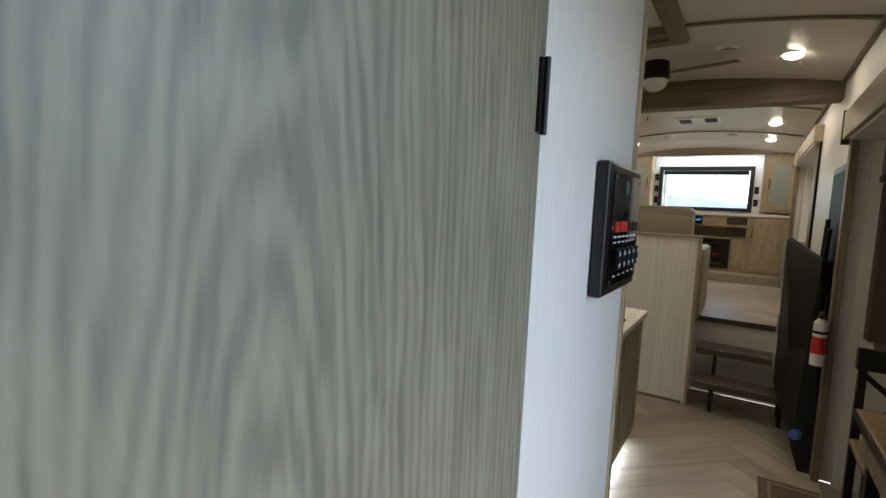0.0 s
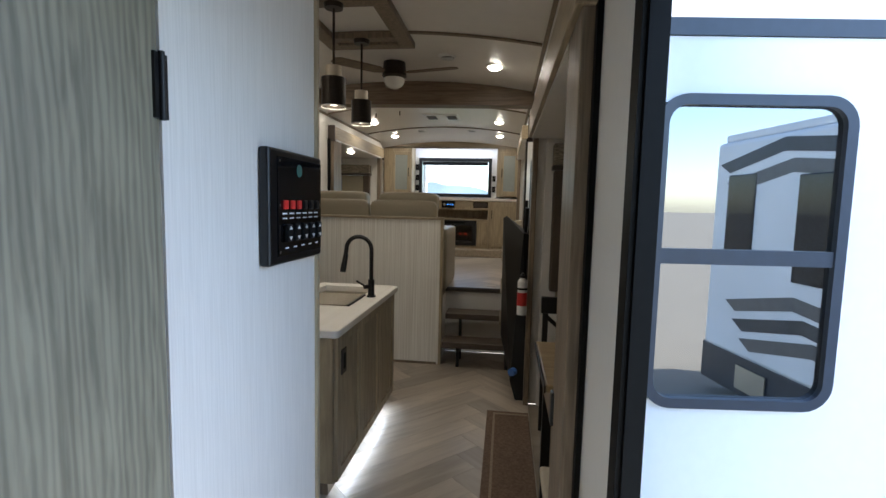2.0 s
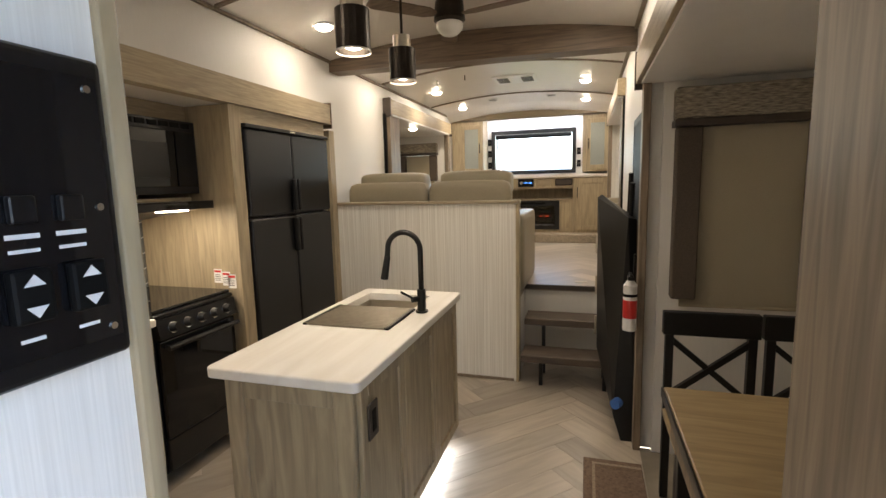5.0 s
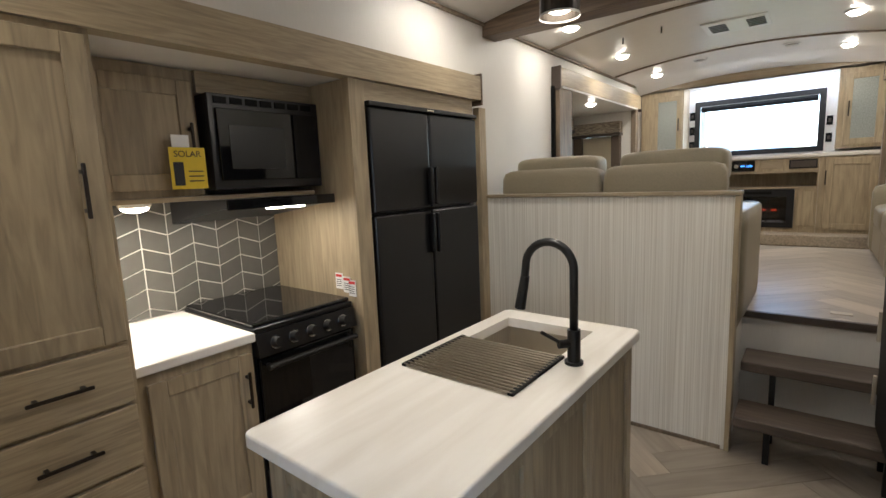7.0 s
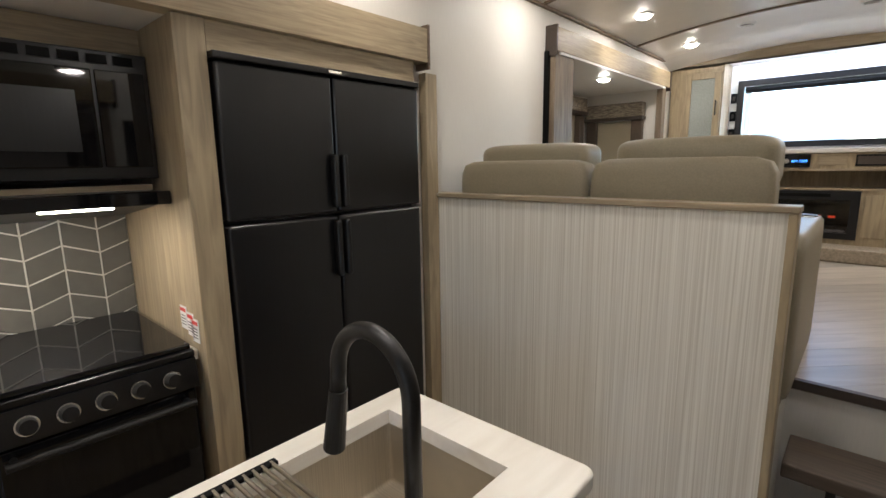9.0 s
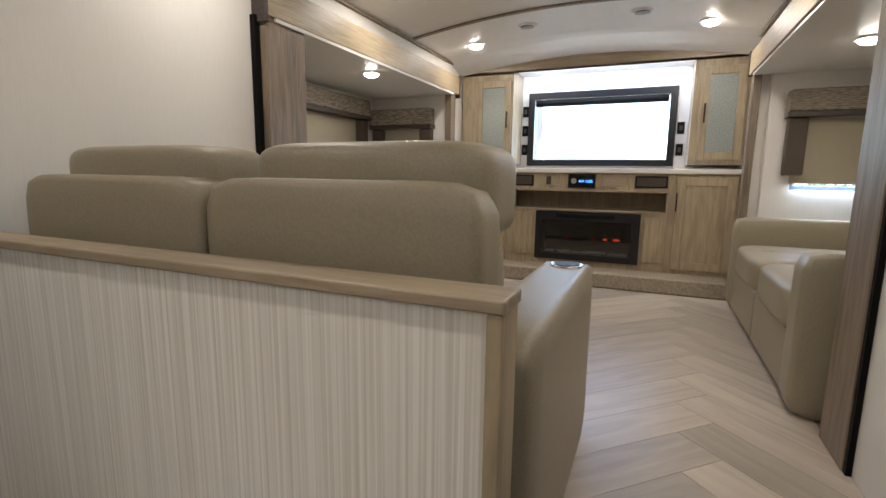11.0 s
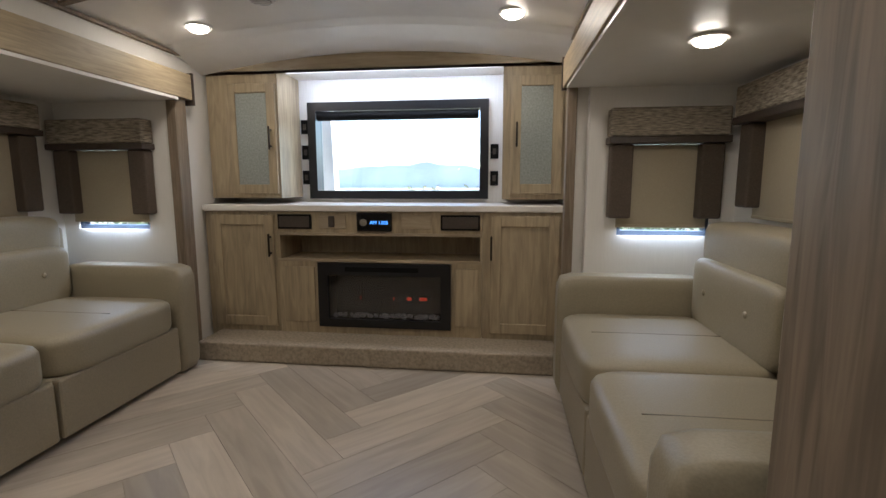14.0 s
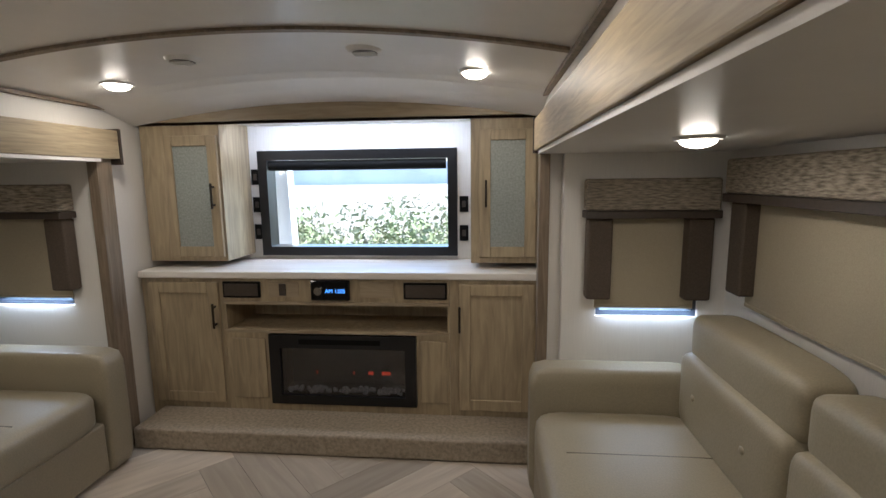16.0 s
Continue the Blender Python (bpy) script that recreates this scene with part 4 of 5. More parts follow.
    for x, w_ in ((-0.19, 0.008), (0.03, 0.008), (0.12, 0.03), (0.2, 0.05)):
        part("indicator", box(x, x + w_, 8.2655, 8.267, 1.03, 1.05), EMBER, f, "small red light")
    for x0, x1, d0, d1, hx in ((-1.232, -0.742, -1.09, -0.755, -0.79), (0.715, 1.098, 0.765, 1.075, 0.80)):
        t = thing("display_cabinet", ((x0 + x1) / 2, 8.5, 1.66), "greige oak wall cabinet with frosted glass door", "cabinet", "display cabinets")
        part("body", box(x0, x1, 8.375, 8.715, 1.68 if x0 < 0 else 1.675, 2.545), WOOD, t)
        shaker("door", t, "-y", d0, d1, 1.71, 2.42, -8.375, handle=(hx, 2.07, True, 0.15), panel=FROST, rail=0.06)
    structure("trim_valance", prism([(-1.23, 2.495)] + [(-1.23 + i * 0.194, ceil_z(-1.23 + i * 0.194) - 0.082) for i in range(13)] + [(1.098, 2.495)], "y", 8.360, 8.3735), WOOD_X, "curved greige oak valance under the ceiling")
    structure("ceiling_cove", boxes([(-0.74, 0.714, 8.374, 8.715, 2.505, 2.515)]), WALLMAT, "white board of the lit cove")
    c = thing("cove_light", (0, 8.45, 2.49), "cool white light strip in the cove", "lamp")
    part("strip", box(-0.69, 0.70, 8.40, 8.42, 2.489, 2.503), COVE, c)
    strip_lamp("lamp_light", pose(0.0, 8.45, 2.485, 28, 0, 0), 1.36, 0.03, 9.0, (0.82, 0.87, 1.0))
    w = structure("window_front", boxes([(-0.67, 0.62, 8.675, 8.80, 1.668, 1.725), (-0.67, 0.62, 8.675, 8.80, 2.285, 2.345), (-0.67, -0.61, 8.675, 8.80, 1.725, 2.285), (0.56, 0.62, 8.675, 8.80, 1.725, 2.285)]), BLACK, "black framed picture window with a view of shrubs")
    part("rolled_shade", tube(bmesh.new(), (-0.6, 8.70, 2.25), (0.55, 8.70, 2.25), 0.032), RUBBER, w, "rolled black shade")
    g = part("pane", box(-0.61, 0.56, 8.765, 8.769, 1.725, 2.285), GLASS, w)
    g.visible_shadow = False
    for x, zz in ((-0.706, (2.18, 2.0, 1.82)), (0.66, (1.995, 1.81))):
        for z in zz:
            s = thing("wall_switch", (x, 8.70, z), "small black switch plate on the linen wall", "switch", "wall switches")
            part("plate", box(x - 0.028, x + 0.028, 8.708, 8.719, z - 0.05, z + 0.05, 0.003), RUBBER, s)
            part("rocker", box(x - 0.012, x + 0.012, 8.703, 8.709, z - 0.02, z + 0.02, 0.002), BROWN, s)


media_wall()


# ---- window dressings ----
def dressing(side, u0, u1, top, bottom, d, drape=0.11, vh=0.14, group="window dressings"):
    x0, x1, y0, y1, _, _ = facing(side, u0, u1, bottom, top, d, d + 0.1)
    t = thing("window_blind", ((x0 + x1) / 2, (y0 + y1) / 2, bottom), "beige roller shade with woven valance and brown side panels", "window blind", group)
    part("valance", box(*facing(side, u0, u1, top - vh, top, d, d + 0.10), 0.012, 3), VALANCE, t, "woven grey-brown fabric valance")
    part("bar", box(*facing(side, u0 - 0.005, u1 + 0.005, top - vh - 0.035, top - vh - 0.001, d, d + 0.105), 0.004), BROWN, t, "dark brown bar")
    for a in (u0 + 0.01, u1 - drape - 0.01):
        part("side_panel", box(*facing(side, a, a + drape, bottom + 0.04, top - vh - 0.036, d, d + 0.075), 0.01, 2), BROWNFAB, t, "dark brown fabric side panel")
    part("shade", box(*facing(side, u0 + 0.06, u1 - 0.06, bottom, top - vh - 0.036, d + 0.01, d + 0.014)), SHADE, t)
    part("hem_bar", box(*facing(side, u0 + 0.06, u1 - 0.06, bottom - 0.012, bottom + 0.004, d + 0.006, d + 0.018), 0.003), SHADE, t)


dressing("-y", 1.250, 1.815, 2.145, 1.555, -7.94)
dressing("-y", -1.97, -1.35, 2.15, 1.555, -8.0)
dressing("-x", 6.25, 7.80, 2.22, 1.62, -1.90)
dressing("x", 6.15, 7.82, 2.22, 1.58, -2.0)
dressing("-y", 1.205, 1.93, 1.985, 0.87, -3.86, drape=0.12, vh=0.155)
for x0, x1, y in ((1.32, 1.78, 7.97), (-1.9, -1.42, 8.03)):
    w = structure("window_slide", boxes([(x0, x1, y - 0.02, y + 0.03, 1.5, 1.525), (x0, x1, y - 0.02, y + 0.03, 2.03, 2.05), (x0, x0 + 0.02, y - 0.02, y + 0.03, 1.525, 2.03), (x1 - 0.02, x1, y - 0.02, y + 0.03, 1.525, 2.03)]), SLATEBLUE, "black framed slide window behind a shade")
    g = part("pane", box(x0 + 0.02, x1 - 0.02, y, y + 0.004, 1.525, 2.03), GLASS, w)
    g.visible_shadow = False


for x, y in ((1.55, 7.965), (-1.66, 8.025)):
    strip_lamp("sky_gap", pose(x, y - 0.035, 1.535), 0.42, 0.012, 1.8, (0.78, 0.88, 1.0))

# ---- seating ----
def button(p, axis):
    s = [1.0, 1.0, 1.0]
    s[axis] = 0.45
    return sphere(p, 0.014, *s, n=10)


def side_sofa(sign, front, back, y0, y1, label):
    """A two-seat sofa along a side wall; sign: +1 faces +x."""
    def bx(a, b_, *r):
        lo, hi = sorted((a, b_))
        return (lo, hi, *r)
    t = thing("sofa", ((front + back) / 2, (y0 + y1) / 2, DECK), label, "sofa")
    aw, mid = 0.15, (y0 + y1) / 2
    part("base", box(*bx(front - sign * 0.05, back, y0 + aw, y1 - aw, DECK + 0.02, DECK + 0.29), 0.015, 2), LEATHER_B, t)
    for a, b_ in ((y0, y0 + aw), (y1 - aw, y1)):
        part("arm", cushion(*bx(front, back + sign * 0.12, a, b_, DECK, DECK + 0.635), 12, 9), LEATHER, t, "", True)
    for a, b_ in ((y0 + aw, mid), (mid, y1 - aw)):
        part("front_panel", box(*bx(front - sign * 0.02, front - sign * 0.06, a + 0.008, b_ - 0.008, DECK + 0.03, DECK + 0.29), 0.012, 2), LEATHER_B, t)
        c = part("seat_cushion", cushion(*bx(front - sign * 0.005, back + sign * 0.17, a + 0.003, b_ - 0.003, DECK + 0.27, DECK + 0.47), 7, 11), LEATHER, t, "", True)
        part("seam", box(*bx(front - sign * 0.10, back + sign * 0.2, (a + b_) / 2 - 0.002, (a + b_) / 2 + 0.002, DECK + 0.467, DECK + 0.4705)), STITCH, c)
        b2 = cushion(*bx(back + sign * 0.06, back + sign * 0.25, a + 0.004, b_ - 0.004, DECK + 0.43, DECK + 0.76), 7, 13)
        bc = part("back_cushion", b2, LEATHER, t, "tufted back cushion", True)
        for f in (0.25, 0.75):
            part("button", button((back + sign * 0.251, a + (b_ - a) * f, DECK + 0.61), 0), LEATHER_B, bc, "", True)
        part("head_roll", cushion(*bx(back + sign * 0.02, back + sign * 0.22, a + 0.004, b_ - 0.004, DECK + 0.70, DECK + 0.925), 5.2, 13), LEATHER, t, "padded head roll", True)
    part("back_shell", box(*bx(back + sign * 0.005, back + sign * 0.07, y0 + 0.02, y1 - 0.02, DECK + 0.02, DECK + 0.84), 0.02, 3), LEATHER_B, t)


side_sofa(-1, 1.0, 1.86, 6.10, 7.86, "taupe leather two-seat sofa with tufted back in the lounge slide")
side_sofa(1, -1.07, -1.96, 6.08, 7.90, "taupe leather two-seat sofa with tufted back in the living slide")


def theatre_seats():
    t = thing("theatre_sofa", (-0.45, 5.2, DECK), "taupe leather reclining seats behind the low wall", "sofa")
    x0, x1, aw = -1.21, 0.32, 0.165
    mid = -0.46
    part("base", box(x0 + 0.03, x1 - 0.03, 4.80, 5.62, DECK + 0.02, DECK + 0.30, 0.02), LEATHER_B, t)
    for a, b_ in ((x0, x0 + aw), (x1 - aw, x1)):
        ar = part("arm", cushion(a, b_, 4.80, 5.70, DECK, DECK + 0.615, 14, 9), LEATHER, t, "", True)
        x, y, z = (a + b_) / 2 + 0.01, 5.55, DECK + 0.615
        part("cup_holder", tube(bmesh.new(), (x, y, z - 0.004), (x, y, z + 0.006), 0.052, 0.048, 28), CHROME, ar, "chrome cup holder ring")
        part("cup_well", tube(bmesh.new(), (x, y, z + 0.0061), (x, y, z + 0.0075), 0.042, 0.042, 28), DARKINK, ar)
    for a, b_ in ((x0 + 0.04, mid), (mid + 0.012, x1 - 0.1)):
        part("seat_cushion", cushion(max(a, x0 + aw), min(b_, x1 - aw), 4.98, 5.66, DECK + 0.26, DECK + 0.48, 6, 11), LEATHER, t, "", True)
        bk = cushion(a, b_, 4.79, 4.93, DECK + 0.30, DECK + 0.885, 10, 9)
        part("back_shell", bk, LEATHER_B, t, "", True)
        part("back_cushion", cushion(a + 0.05, b_ - 0.03, 4.90, 5.10, DECK + 0.42, DECK + 0.80, 5, 9), LEATHER, t, "", True)
        part("head_roll", cushion(a + 0.07, b_ - 0.05 + (0.04 if b_ > 0 else 0), 4.86, 5.10, DECK + 0.76, DECK + 0.965, 6, 13), LEATHER, t, "padded head rest", True)


theatre_seats()
p = thing("throw_pillow", (-0.12, 5.19, DECK + 0.45), "grey velvet throw pillow on the reclining seat", "pillow")
pb = cushion(-0.16, 0.16, -0.05, 0.05, -0.14, 0.14, 4.0, 11)
pb.transform(Matrix.Translation((-0.12, 5.19, DECK + 0.56)) @ Matrix.Rotation(radians(-22), 4, "X") @ Matrix.Rotation(radians(18), 4, "Y"))
part("pillow", pb, CUSHGREY, p, "", True)

# ---- steps to the raised floor ----
st = thing("steps", (0.69, 4.85, 0), "two dark oak treads on black steel legs", "steps")
for y, z in ((4.56, 0.25), (4.80, 0.47)):
    part("tread", box(0.325, 1.03, y, y + 0.25, z - 0.055, z, 0.006), STEPWOOD, st)
    for x in (0.47, 0.93):
        part("leg", box(x - 0.014, x + 0.014, y + 0.06, y + 0.09, 0, z - 0.055), BLACKMETAL, st)
structure("trim_nosing", boxes([(0.292, 1.098, 5.09, 5.118, DECK - 0.035, DECK + 0.002)]), BROWN, "dark nosing strip at the edge of the raised floor")
lat = thing("floor_latch", (0.74, 5.3, DECK), "small brushed metal plate in the raised floor", "plate")
part("plate", box(0.70, 0.80, 5.24, 5.30, DECK + 0.0002, DECK + 0.005, 0.002), STEEL, lat)

# ---- second entrance: closed door, folded outside steps, extinguisher ----
d2 = structure("door_side", boxes([(1.085, 1.099, 4.02, 4.06, 0.02, 1.93), (1.085, 1.099, 4.62, 4.66, 0.02, 1.93), (1.085, 1.099, 4.06, 4.62, 1.89, 1.93), (1.085, 1.099, 4.06, 4.62, 0.02, 0.06)]), BLACKMETAL, "closed side door with black frame")
part("leaf", box(1.088, 1.098, 4.062, 4.618, 0.062, 1.888), RUBBER, d2, "dark screen leaf")
part("handle", box(1.06, 1.085, 4.10, 4.13, 0.98, 1.10, 0.005), BLACKMETAL, d2)
fs = thing("folding_steps", (1.0, 4.15, 0), "black steel folding entry steps stowed upright", "folding steps")
hull = bmesh.new()
for c in ((0.86, 4.69, 1.42), (0.89, 4.69, 1.44), (1.03, 4.20, 1.31), (1.08, 4.22, 1.30), (1.08, 3.94, 0.0), (1.00, 3.94, 0.0), (0.955, 3.97, 0.14), (0.87, 4.62, 0.34), (1.08, 4.66, 1.30), (1.08, 4.66, 0.2)):
    hull.verts.new(c)
bmesh.ops.convex_hull(hull, input=hull.verts[:])
part("folded_frame", hull, BLACKMETAL, fs)
# steel strips imitate three bluish highlights along the left edge
for z in (0.42, 0.72, 1.02):
    part("edge_highlight", box(0.853, 0.868, 4.655, 4.67, z, z + 0.14, 0.003), STEEL, fs, "bright steel strip standing in for a highlight")
part("hand_grip", tube(tube(bmesh.new(), (1.05, 4.30, 1.25), (1.05, 4.20, 1.52), 0.014), (1.05, 4.42, 1.25), (1.05, 4.33, 1.58), 0.014), BLACKMETAL, fs)
part("badge", tube(bmesh.new(), (0.962, 3.945, 0.22), (0.985, 3.985, 0.22), 0.03), BLUE, fs, "round blue badge")
ex = thing("fire_extinguisher", (1.02, 3.80, 0.72), "white fire extinguisher with red label on the trim post", "extinguisher")
part("cylinder", tube(tube(bmesh.new(), (1.02, 3.82, 0.72), (1.02, 3.82, 0.97), 0.036, n=24), (1.02, 3.82, 0.97), (1.02, 3.82, 1.0), 0.036, 0.016, 24), WHITE, ex)
part("label_band", tube(bmesh.new(), (1.02, 3.82, 0.79), (1.02, 3.82, 0.89), 0.0366, n=24, caps=False), RED, ex, "red printed label")
part("strap", tube(bmesh.new(), (1.02, 3.82, 0.91), (1.02, 3.82, 0.925), 0.038, n=24), RUBBER, ex)
part("valve", boxes([(1.005, 1.035, 3.79, 3.85, 1.0, 1.02), (1.012, 1.028, 3.77, 3.86, 1.025, 1.035)]), BLACKMETAL, ex)


# ---- dining slide ----
def chair(x, y, turn, seat_mat, label):
    t = thing("dining_chair", (0, 0, 0), label, "chair", "dining chairs")
    part("seat", box(-0.19, 0.19, -0.20, 0.20, 0.42, 0.46, 0.012, 3), seat_mat, t)
    for sx in (-0.17, 0.17):
        part("leg", box(sx - 0.018, sx + 0.018, -0.19, -0.155, 0, 0.42, 0.003), BLACKMETAL, t)
        part("back_post", box(sx - 0.018, sx + 0.018, 0.165, 0.20, 0, 0.86, 0.003), BLACKMETAL, t)
    part("top_rail", box(-0.20, 0.20, 0.16, 0.205, 0.82, 0.93, 0.006), BLACKMETAL, t)
    for s in (-1, 1):
        bm = box(-0.21, 0.21, -0.012, 0.012, -0.013, 0.013)
        bm.transform(Matrix.Translation((0, 0.182 + 0.002 * s, 0.66)) @ Matrix.Rotation(radians(40 * s), 4, "Y"))
        part("cross_bar", bm, BLACKMETAL, t)
    part("stretcher", box(-0.17, 0.17, 0.17, 0.195, 0.49, 0.52), BLACKMETAL, t)
    part("apron", box(-0.17, 0.17, -0.18, 0.16, 0.38, 0.42), BLACKMETAL, t)
    t.matrix_basis = pose(x, y, 0, 0, 0, turn)
    return t


chair(1.335, 3.28, 0, TABLEWOOD, "black cross-back chair behind the dining table")
chair(1.745, 3.28, 0, TABLEWOOD, "black cross-back chair behind the dining table")
chair(1.24, 1.98, 180, CREAM, "black cross-back chair with a cream cushioned seat")
tb = thing("dining_table", (1.5, 2.65, 0), "oak topped dining table with black base", "table")
part("tabletop", box(1.075, 1.90, 2.30, 2.98, 0.725, 0.76, 0.006), TABLEWOOD, tb)
part("edge_band", box(1.066, 1.074, 2.30, 2.98, 0.722, 0.757, 0.002), BRONZE, tb, "dark metal edge")
part("apron", box(1.10, 1.88, 2.33, 2.95, 0.58, 0.724), TRIMWOOD, tb)
for x in (1.12, 1.83):
    for y in (2.35, 2.89):
        part("leg", box(x, x + 0.05, y, y + 0.05, 0, 0.58, 0.004), BLACKMETAL, tb)
rug = thing("runner_rug", (0.95, 2.6, 0), "brown woven runner rug with a pale border line", "rug")
part("runner", box(0.79, 1.09, 1.3, 3.70, 0.0005, 0.008, 0.003), RUGMAT, rug)
part("border_line", boxes([(0.835, 0.85, 1.3, 3.66, 0.0081, 0.0105), (0.85, 1.085, 3.64, 3.66, 0.0081, 0.0105)]), RUGLINE, rug)

# ---- entrance ----
cp = thing("control_panel", (0.39, 1.28, 1.5), "black wall control panel with red and black switches", "control panel")
part("case", box(0.386, 0.410, 1.142, 1.410, 1.400, 1.640, 0.006, 3), BLACK, cp)
part("face", box(0.410, 0.4125, 1.174, 1.400, 1.418, 1.624), BLACKGLASS, cp)
for i in range(6):
    y = 1.203 + i * 0.033
    part("toggle", box(0.4125, 0.4180, y - 0.009, y + 0.009, 1.5156, 1.5351, 0.002), RED if i < 3 else BLACK, cp, "red rocker" if i < 3 else "")
    part("print_line", box(0.4125, 0.4130, y - 0.011, y + 0.011, 1.5049, 1.5084), INK, cp)
    part("print_line", box(0.4125, 0.4130, y - 0.010, y + 0.010, 1.4951, 1.4978), INK, cp)
for i in range(5):
    y = 1.213 + i * 0.040
    s = part("rocker", box(0.4125, 0.4210, y - 0.014, y + 0.014, 1.4462, 1.4844, 0.003), RUBBER, cp)
    for z, k in ((1.4747, 1), (1.4560, -1)):
        part("arrow", prism([(y - 0.007, z - 0.002 * k), (y + 0.007, z - 0.002 * k), (y, z + 0.006 * k)], "x", 0.4215, 0.4222), INK, s)
    part("print_line", box(0.4125, 0.4130, y - 0.008, y + 0.008, 1.4320, 1.4347), INK, cp)
part("badge", tube(bmesh.new(), (0.4125, 1.275, 1.6000), (0.4132, 1.275, 1.6000), 0.014), GREENISH, cp)
for y in (1.18, 1.392):
    for z in (1.4267, 1.5244, 1.6151):
        part("screw", tube(bmesh.new(), (0.4125, y, z), (0.4140, y, z), 0.003, n=10), CHROME, cp)

structure("trim_door_jamb", boxes([(1.100, 1.142, 1.165, 1.221, -0.02, 2.06), (1.07, 1.20, 0.34, 0.37, -0.02, 2.06), (1.07, 1.20, 0.37, 1.165, 2.02, 2.06), (1.11, 1.146, 1.155, 1.165, -0.02, 2.02)]), RUBBER, "black aluminium jamb of the entrance")


def round_ring(x0, x1, z0, z1, r, inset, y0, y1):
    """A frame with rounded corners, drawn out along y."""
    def loop(d):
        rr = max(r - d, 0.005)
        out = []
        for cx, cz, a in ((x1 - d - rr, z1 - d - rr, 0), (x0 + d + rr, z1 - d - rr, 90), (x0 + d + rr, z0 + d + rr, 180), (x1 - d - rr, z0 + d + rr, 270)):
            out += [(cx + rr * math.cos(radians(a + k * 15)), cz + rr * math.sin(radians(a + k * 15))) for k in range(7)]
        return out
    bm = bmesh.new()
    vs = [[bm.verts.new((p[0], y, p[1])) for p in loop(d)] for d in (0, inset) for y in (y0, y1)]
    n = len(vs[0])
    for k in range(n):
        m = (k + 1) % n
        for a, b_ in ((0, 1), (1, 3), (3, 2), (2, 0)):
            bm.faces.new((vs[a][k], vs[a][m], vs[b_][m], vs[b_][k]))
    bmesh.ops.recalc_face_normals(bm, faces=bm.faces[:])
    return bm


def entry_door():
    """Swung open outside, hinged at the far jamb."""
    t = structure("door_entry", box(0.340, 0.66, 0, 0.035, 0.02, 1.85), DOORWHITE, "white entrance door standing open, with tinted window")
    t.matrix_basis = pose(1.158, 1.20, 0, 0, 0, 6)
    def sub(name, bm, mat, par=None, label=""):
        ob = new(name, mesh_of(name, bm, mat))
        ob.parent = par or t
        if label:
            ob["label"] = label
        return ob
    for a in ((-0.012, 0.0, 0, 0.035, 0.02, 1.85), (0.0, 0.340, 0, 0.035, 0.02, 1.163), (0.0, 0.340, 0, 0.035, 1.732, 1.85)):
        sub("door_panel", box(*a), DOORWHITE)
    sub("window_frame", round_ring(-0.012, 0.352, 1.148, 1.747, 0.055, 0.02, -0.008, 0.02), SLATEBLUE, label="blue-grey window frame with rounded corners")
    sub("middle_bar", box(0.008, 0.333, -0.004, 0.012, 1.431, 1.460), SLATEBLUE)
    sub("pane", box(0.0, 0.340, 0.004, 0.008, 1.163, 1.431), DOORGLASS)
    sub("pane", box(0.0, 0.340, 0.004, 0.008, 1.460, 1.732), DOORGLASS)
    sub("top_edge", box(-0.002, 0.662, -0.004, 0.039, 1.851, 1.882), SLATEBLUE)


entry_door()

# ---- outside ----
bm = bmesh.new()
bmesh.ops.create_grid(bm, x_segments=40, y_segments=40, size=400)
bm.transform(Matrix.Translation((0, 0, -1.05)))
structure("ground", bm, GRAVEL, "pale dry gravel ground")


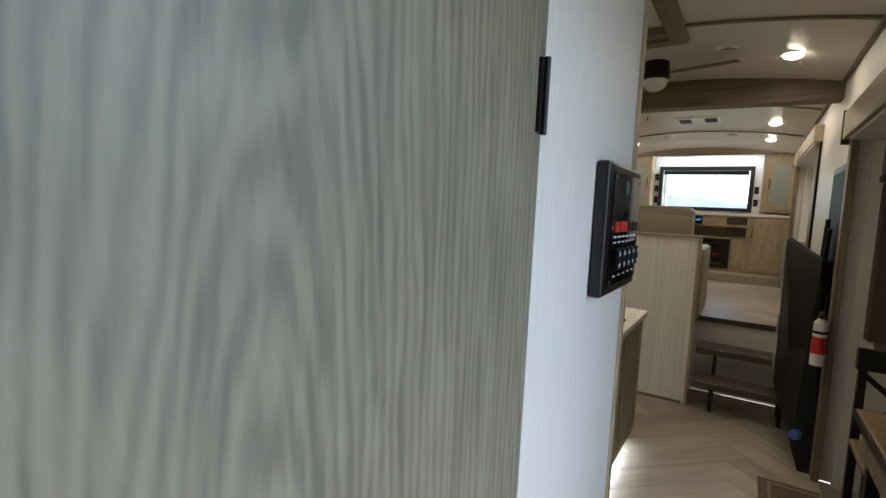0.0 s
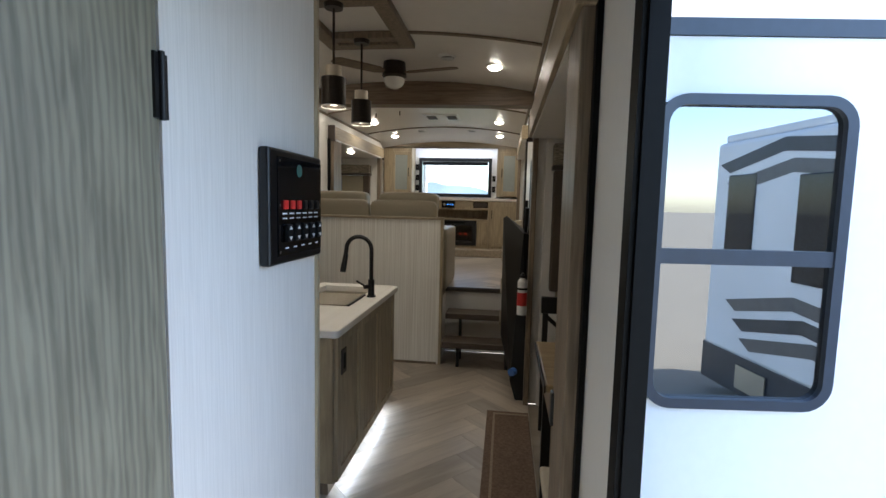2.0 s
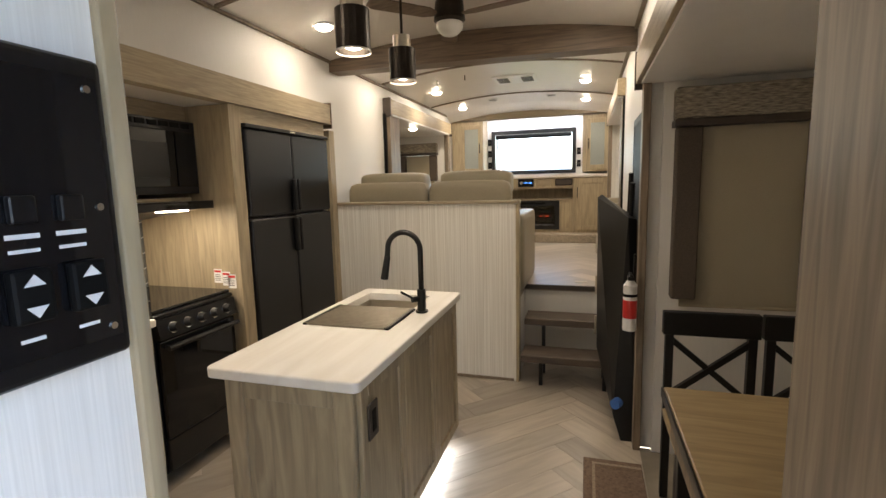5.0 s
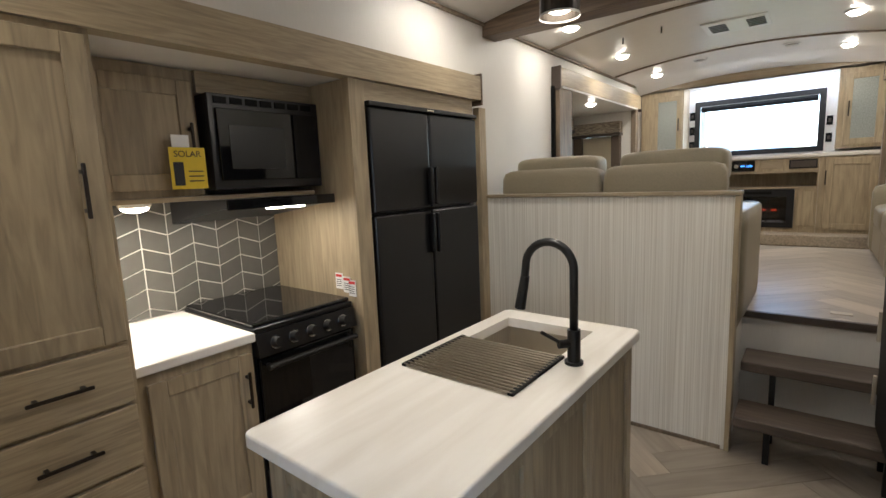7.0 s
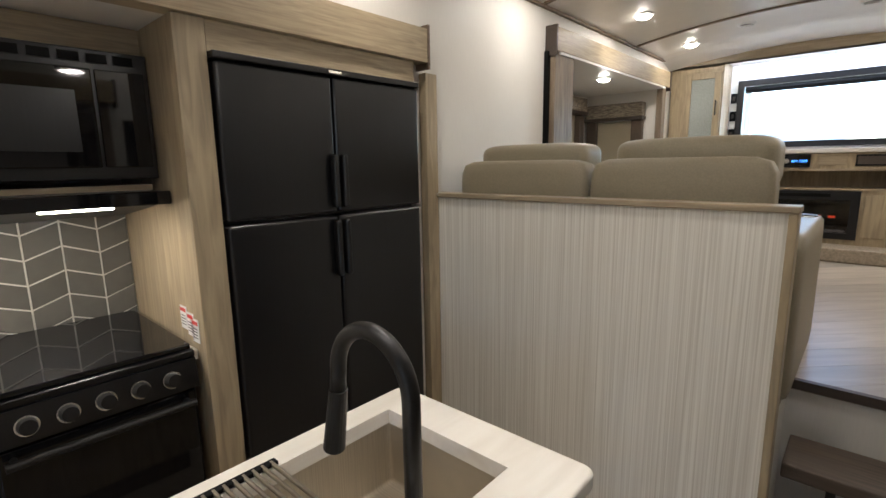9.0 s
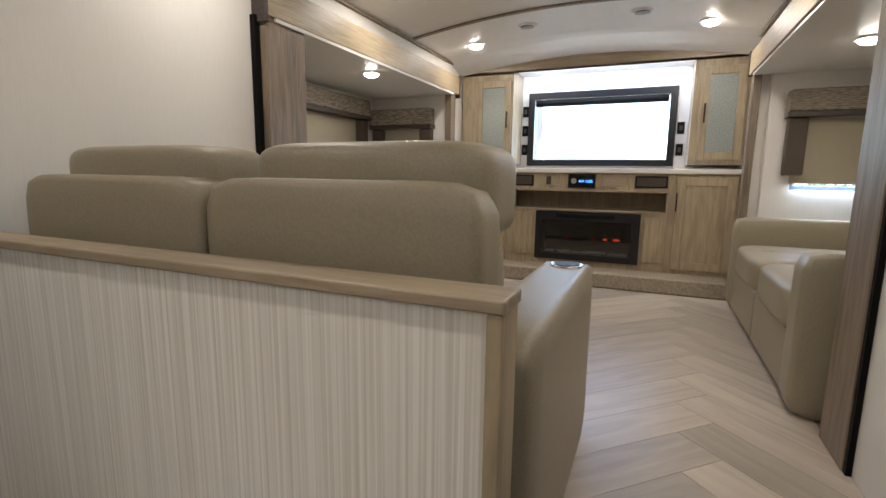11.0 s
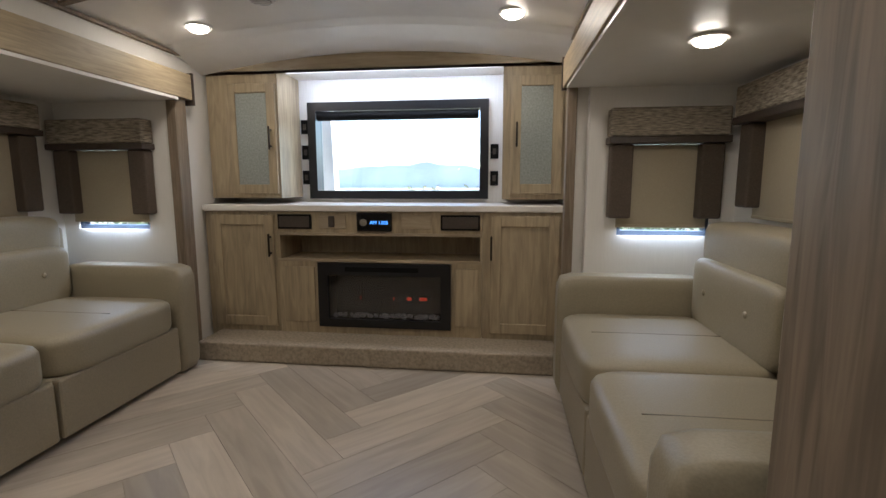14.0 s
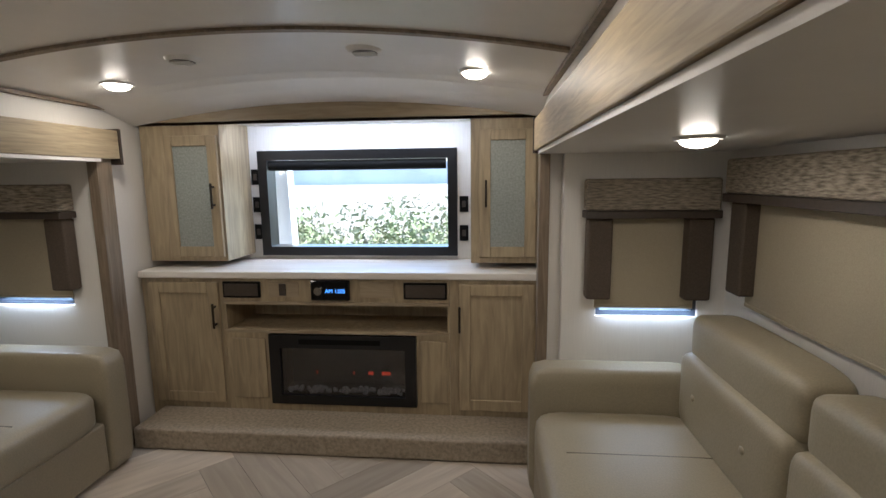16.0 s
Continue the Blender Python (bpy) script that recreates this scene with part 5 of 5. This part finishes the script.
def camper():
    t = thing("parked_camper", (6.2, -2.0, -1.05), "white parked camper trailer with dark stripes and tinted windows", "camper")
    X = 5.0
    part("body", box(X, X + 2.4, -3.8, 4.5, -0.35, 2.45, 0.06, 3), CAMPER, t)
    part("skirt", box(X + 0.02, X + 2.38, -3.85, 4.4, -0.85, -0.33, 0.02), STRIPE, t)
    part("roof", box(X + 0.05, X + 2.35, -3.7, 4.4, 2.45, 2.55, 0.02), CAMPER, t)
    for y0, y1, z0, z1 in ((-3.5, -3.0, 0.85, 2.0), (-2.35, -1.5, 0.75, 1.95), (0.2, 1.4, 0.75, 1.75)):
        w = part("window", box(X - 0.02, X + 0.01, y0, y1, z0, z1, 0.015), BLACKGLASS, t, "dark tinted window")
    for k, (z, m) in enumerate(((2.15, STRIPE), (1.9, STRIPE_L), (0.35, STRIPE_L), (0.12, STRIPE), (-0.1, STRIPE_L))):
        a = -3.7 + 0.15 * k
        part("stripe", prism([(a, z), (a + 1.1, z + 0.24), (2.4, z - 0.35), (2.4, z - 0.5), (a + 1.1, z + 0.08), (a + 0.2, z - 0.12)], "x", X - 0.006, X + 0.002), m, t, "dark painted stripe")
    for z in range(9):
        part("ladder_rung", tube(bmesh.new(), (X + 0.3, -3.92, -0.2 + z * 0.3), (X + 0.7, -3.92, -0.2 + z * 0.3), 0.015, n=8), STRIPE, t)
    for x in (X + 0.3, X + 0.7):
        part("ladder_rail", tube(bmesh.new(), (x, -3.92, -0.3), (x, -3.92, 2.5), 0.018, n=8), STRIPE, t)
    for y in (-1.6, -0.6):
        part("wheel", tube(bmesh.new(), (X + 0.05, y, -0.70), (X + 0.3, y, -0.70), 0.35, n=28), RUBBER, t)
    part("tail_plate", box(X - 0.012, X, -3.1, -2.6, -0.75, -0.45), STEEL, t)
    t.location.y -= 0.5


camper()


def shrubs():
    rng = np.random.default_rng(4)
    verts, faces = [], []
    for k in range(110):
        cx, cy, h = rng.uniform(-9, 8), rng.uniform(14.5, 22), rng.uniform(0.9, 2.5)
        for i in range(420):
            a, r, zz = rng.uniform(0, 6.283), rng.uniform(0, 1) ** 0.5, rng.uniform(0, 1)
            p = np.array([cx + math.cos(a) * r * 1.1 * (1.1 - zz * 0.6), cy + math.sin(a) * r * 1.1, -1.05 + zz * (h + 0.4)])
            u, v = rng.normal(size=3) * 0.05, rng.normal(size=3) * 0.05
            n = len(verts)
            verts += [tuple(p), tuple(p + u), tuple(p + u + v), tuple(p + v)]
            faces.append((n, n + 1, n + 2, n + 3))
    me = bpy.data.meshes.new("shrubs")
    me.from_pydata(verts, [], faces)
    me.materials.append(LEAF)
    tagged(new("shrubs", me), "dry green and brown roadside shrubs", "shrubs", kind="stuff")


shrubs()


def ridge():
    """Hills on the horizon beyond the window wall, their haze painted as pale colour."""
    rng = np.random.default_rng(9)
    n = 90
    tops = np.convolve(rng.uniform(0, 1, n + 8), np.ones(9) / 9, "valid")
    pts = [(-330 + 660 * i / (n - 1), 4 + 22 * float(tops[i]) + 4 * math.sin(i * 0.23)) for i in range(n)]
    return prism([(-330, -1.2)] + pts + [(330, -1.2)], "y", 372, 390)


structure("backdrop_hills", ridge(), HILL, "hills on the horizon, haze painted into their pale blue-grey colour")
cap = structure("front_cap", prism([(-1.3, 1.0), (-0.56, 1.0), (-0.60, 2.5), (-1.3, 2.5)], "y", 8.95, 9.05), CAMPER, "white moulded front cap beside the window")

# ---- floor planks, last ----
herringbone(floor, -1.249, 1.098, 1.0, 5.11, 0.0)
herringbone(deck, -1.249, 1.098, 5.121, 7.99, DECK)
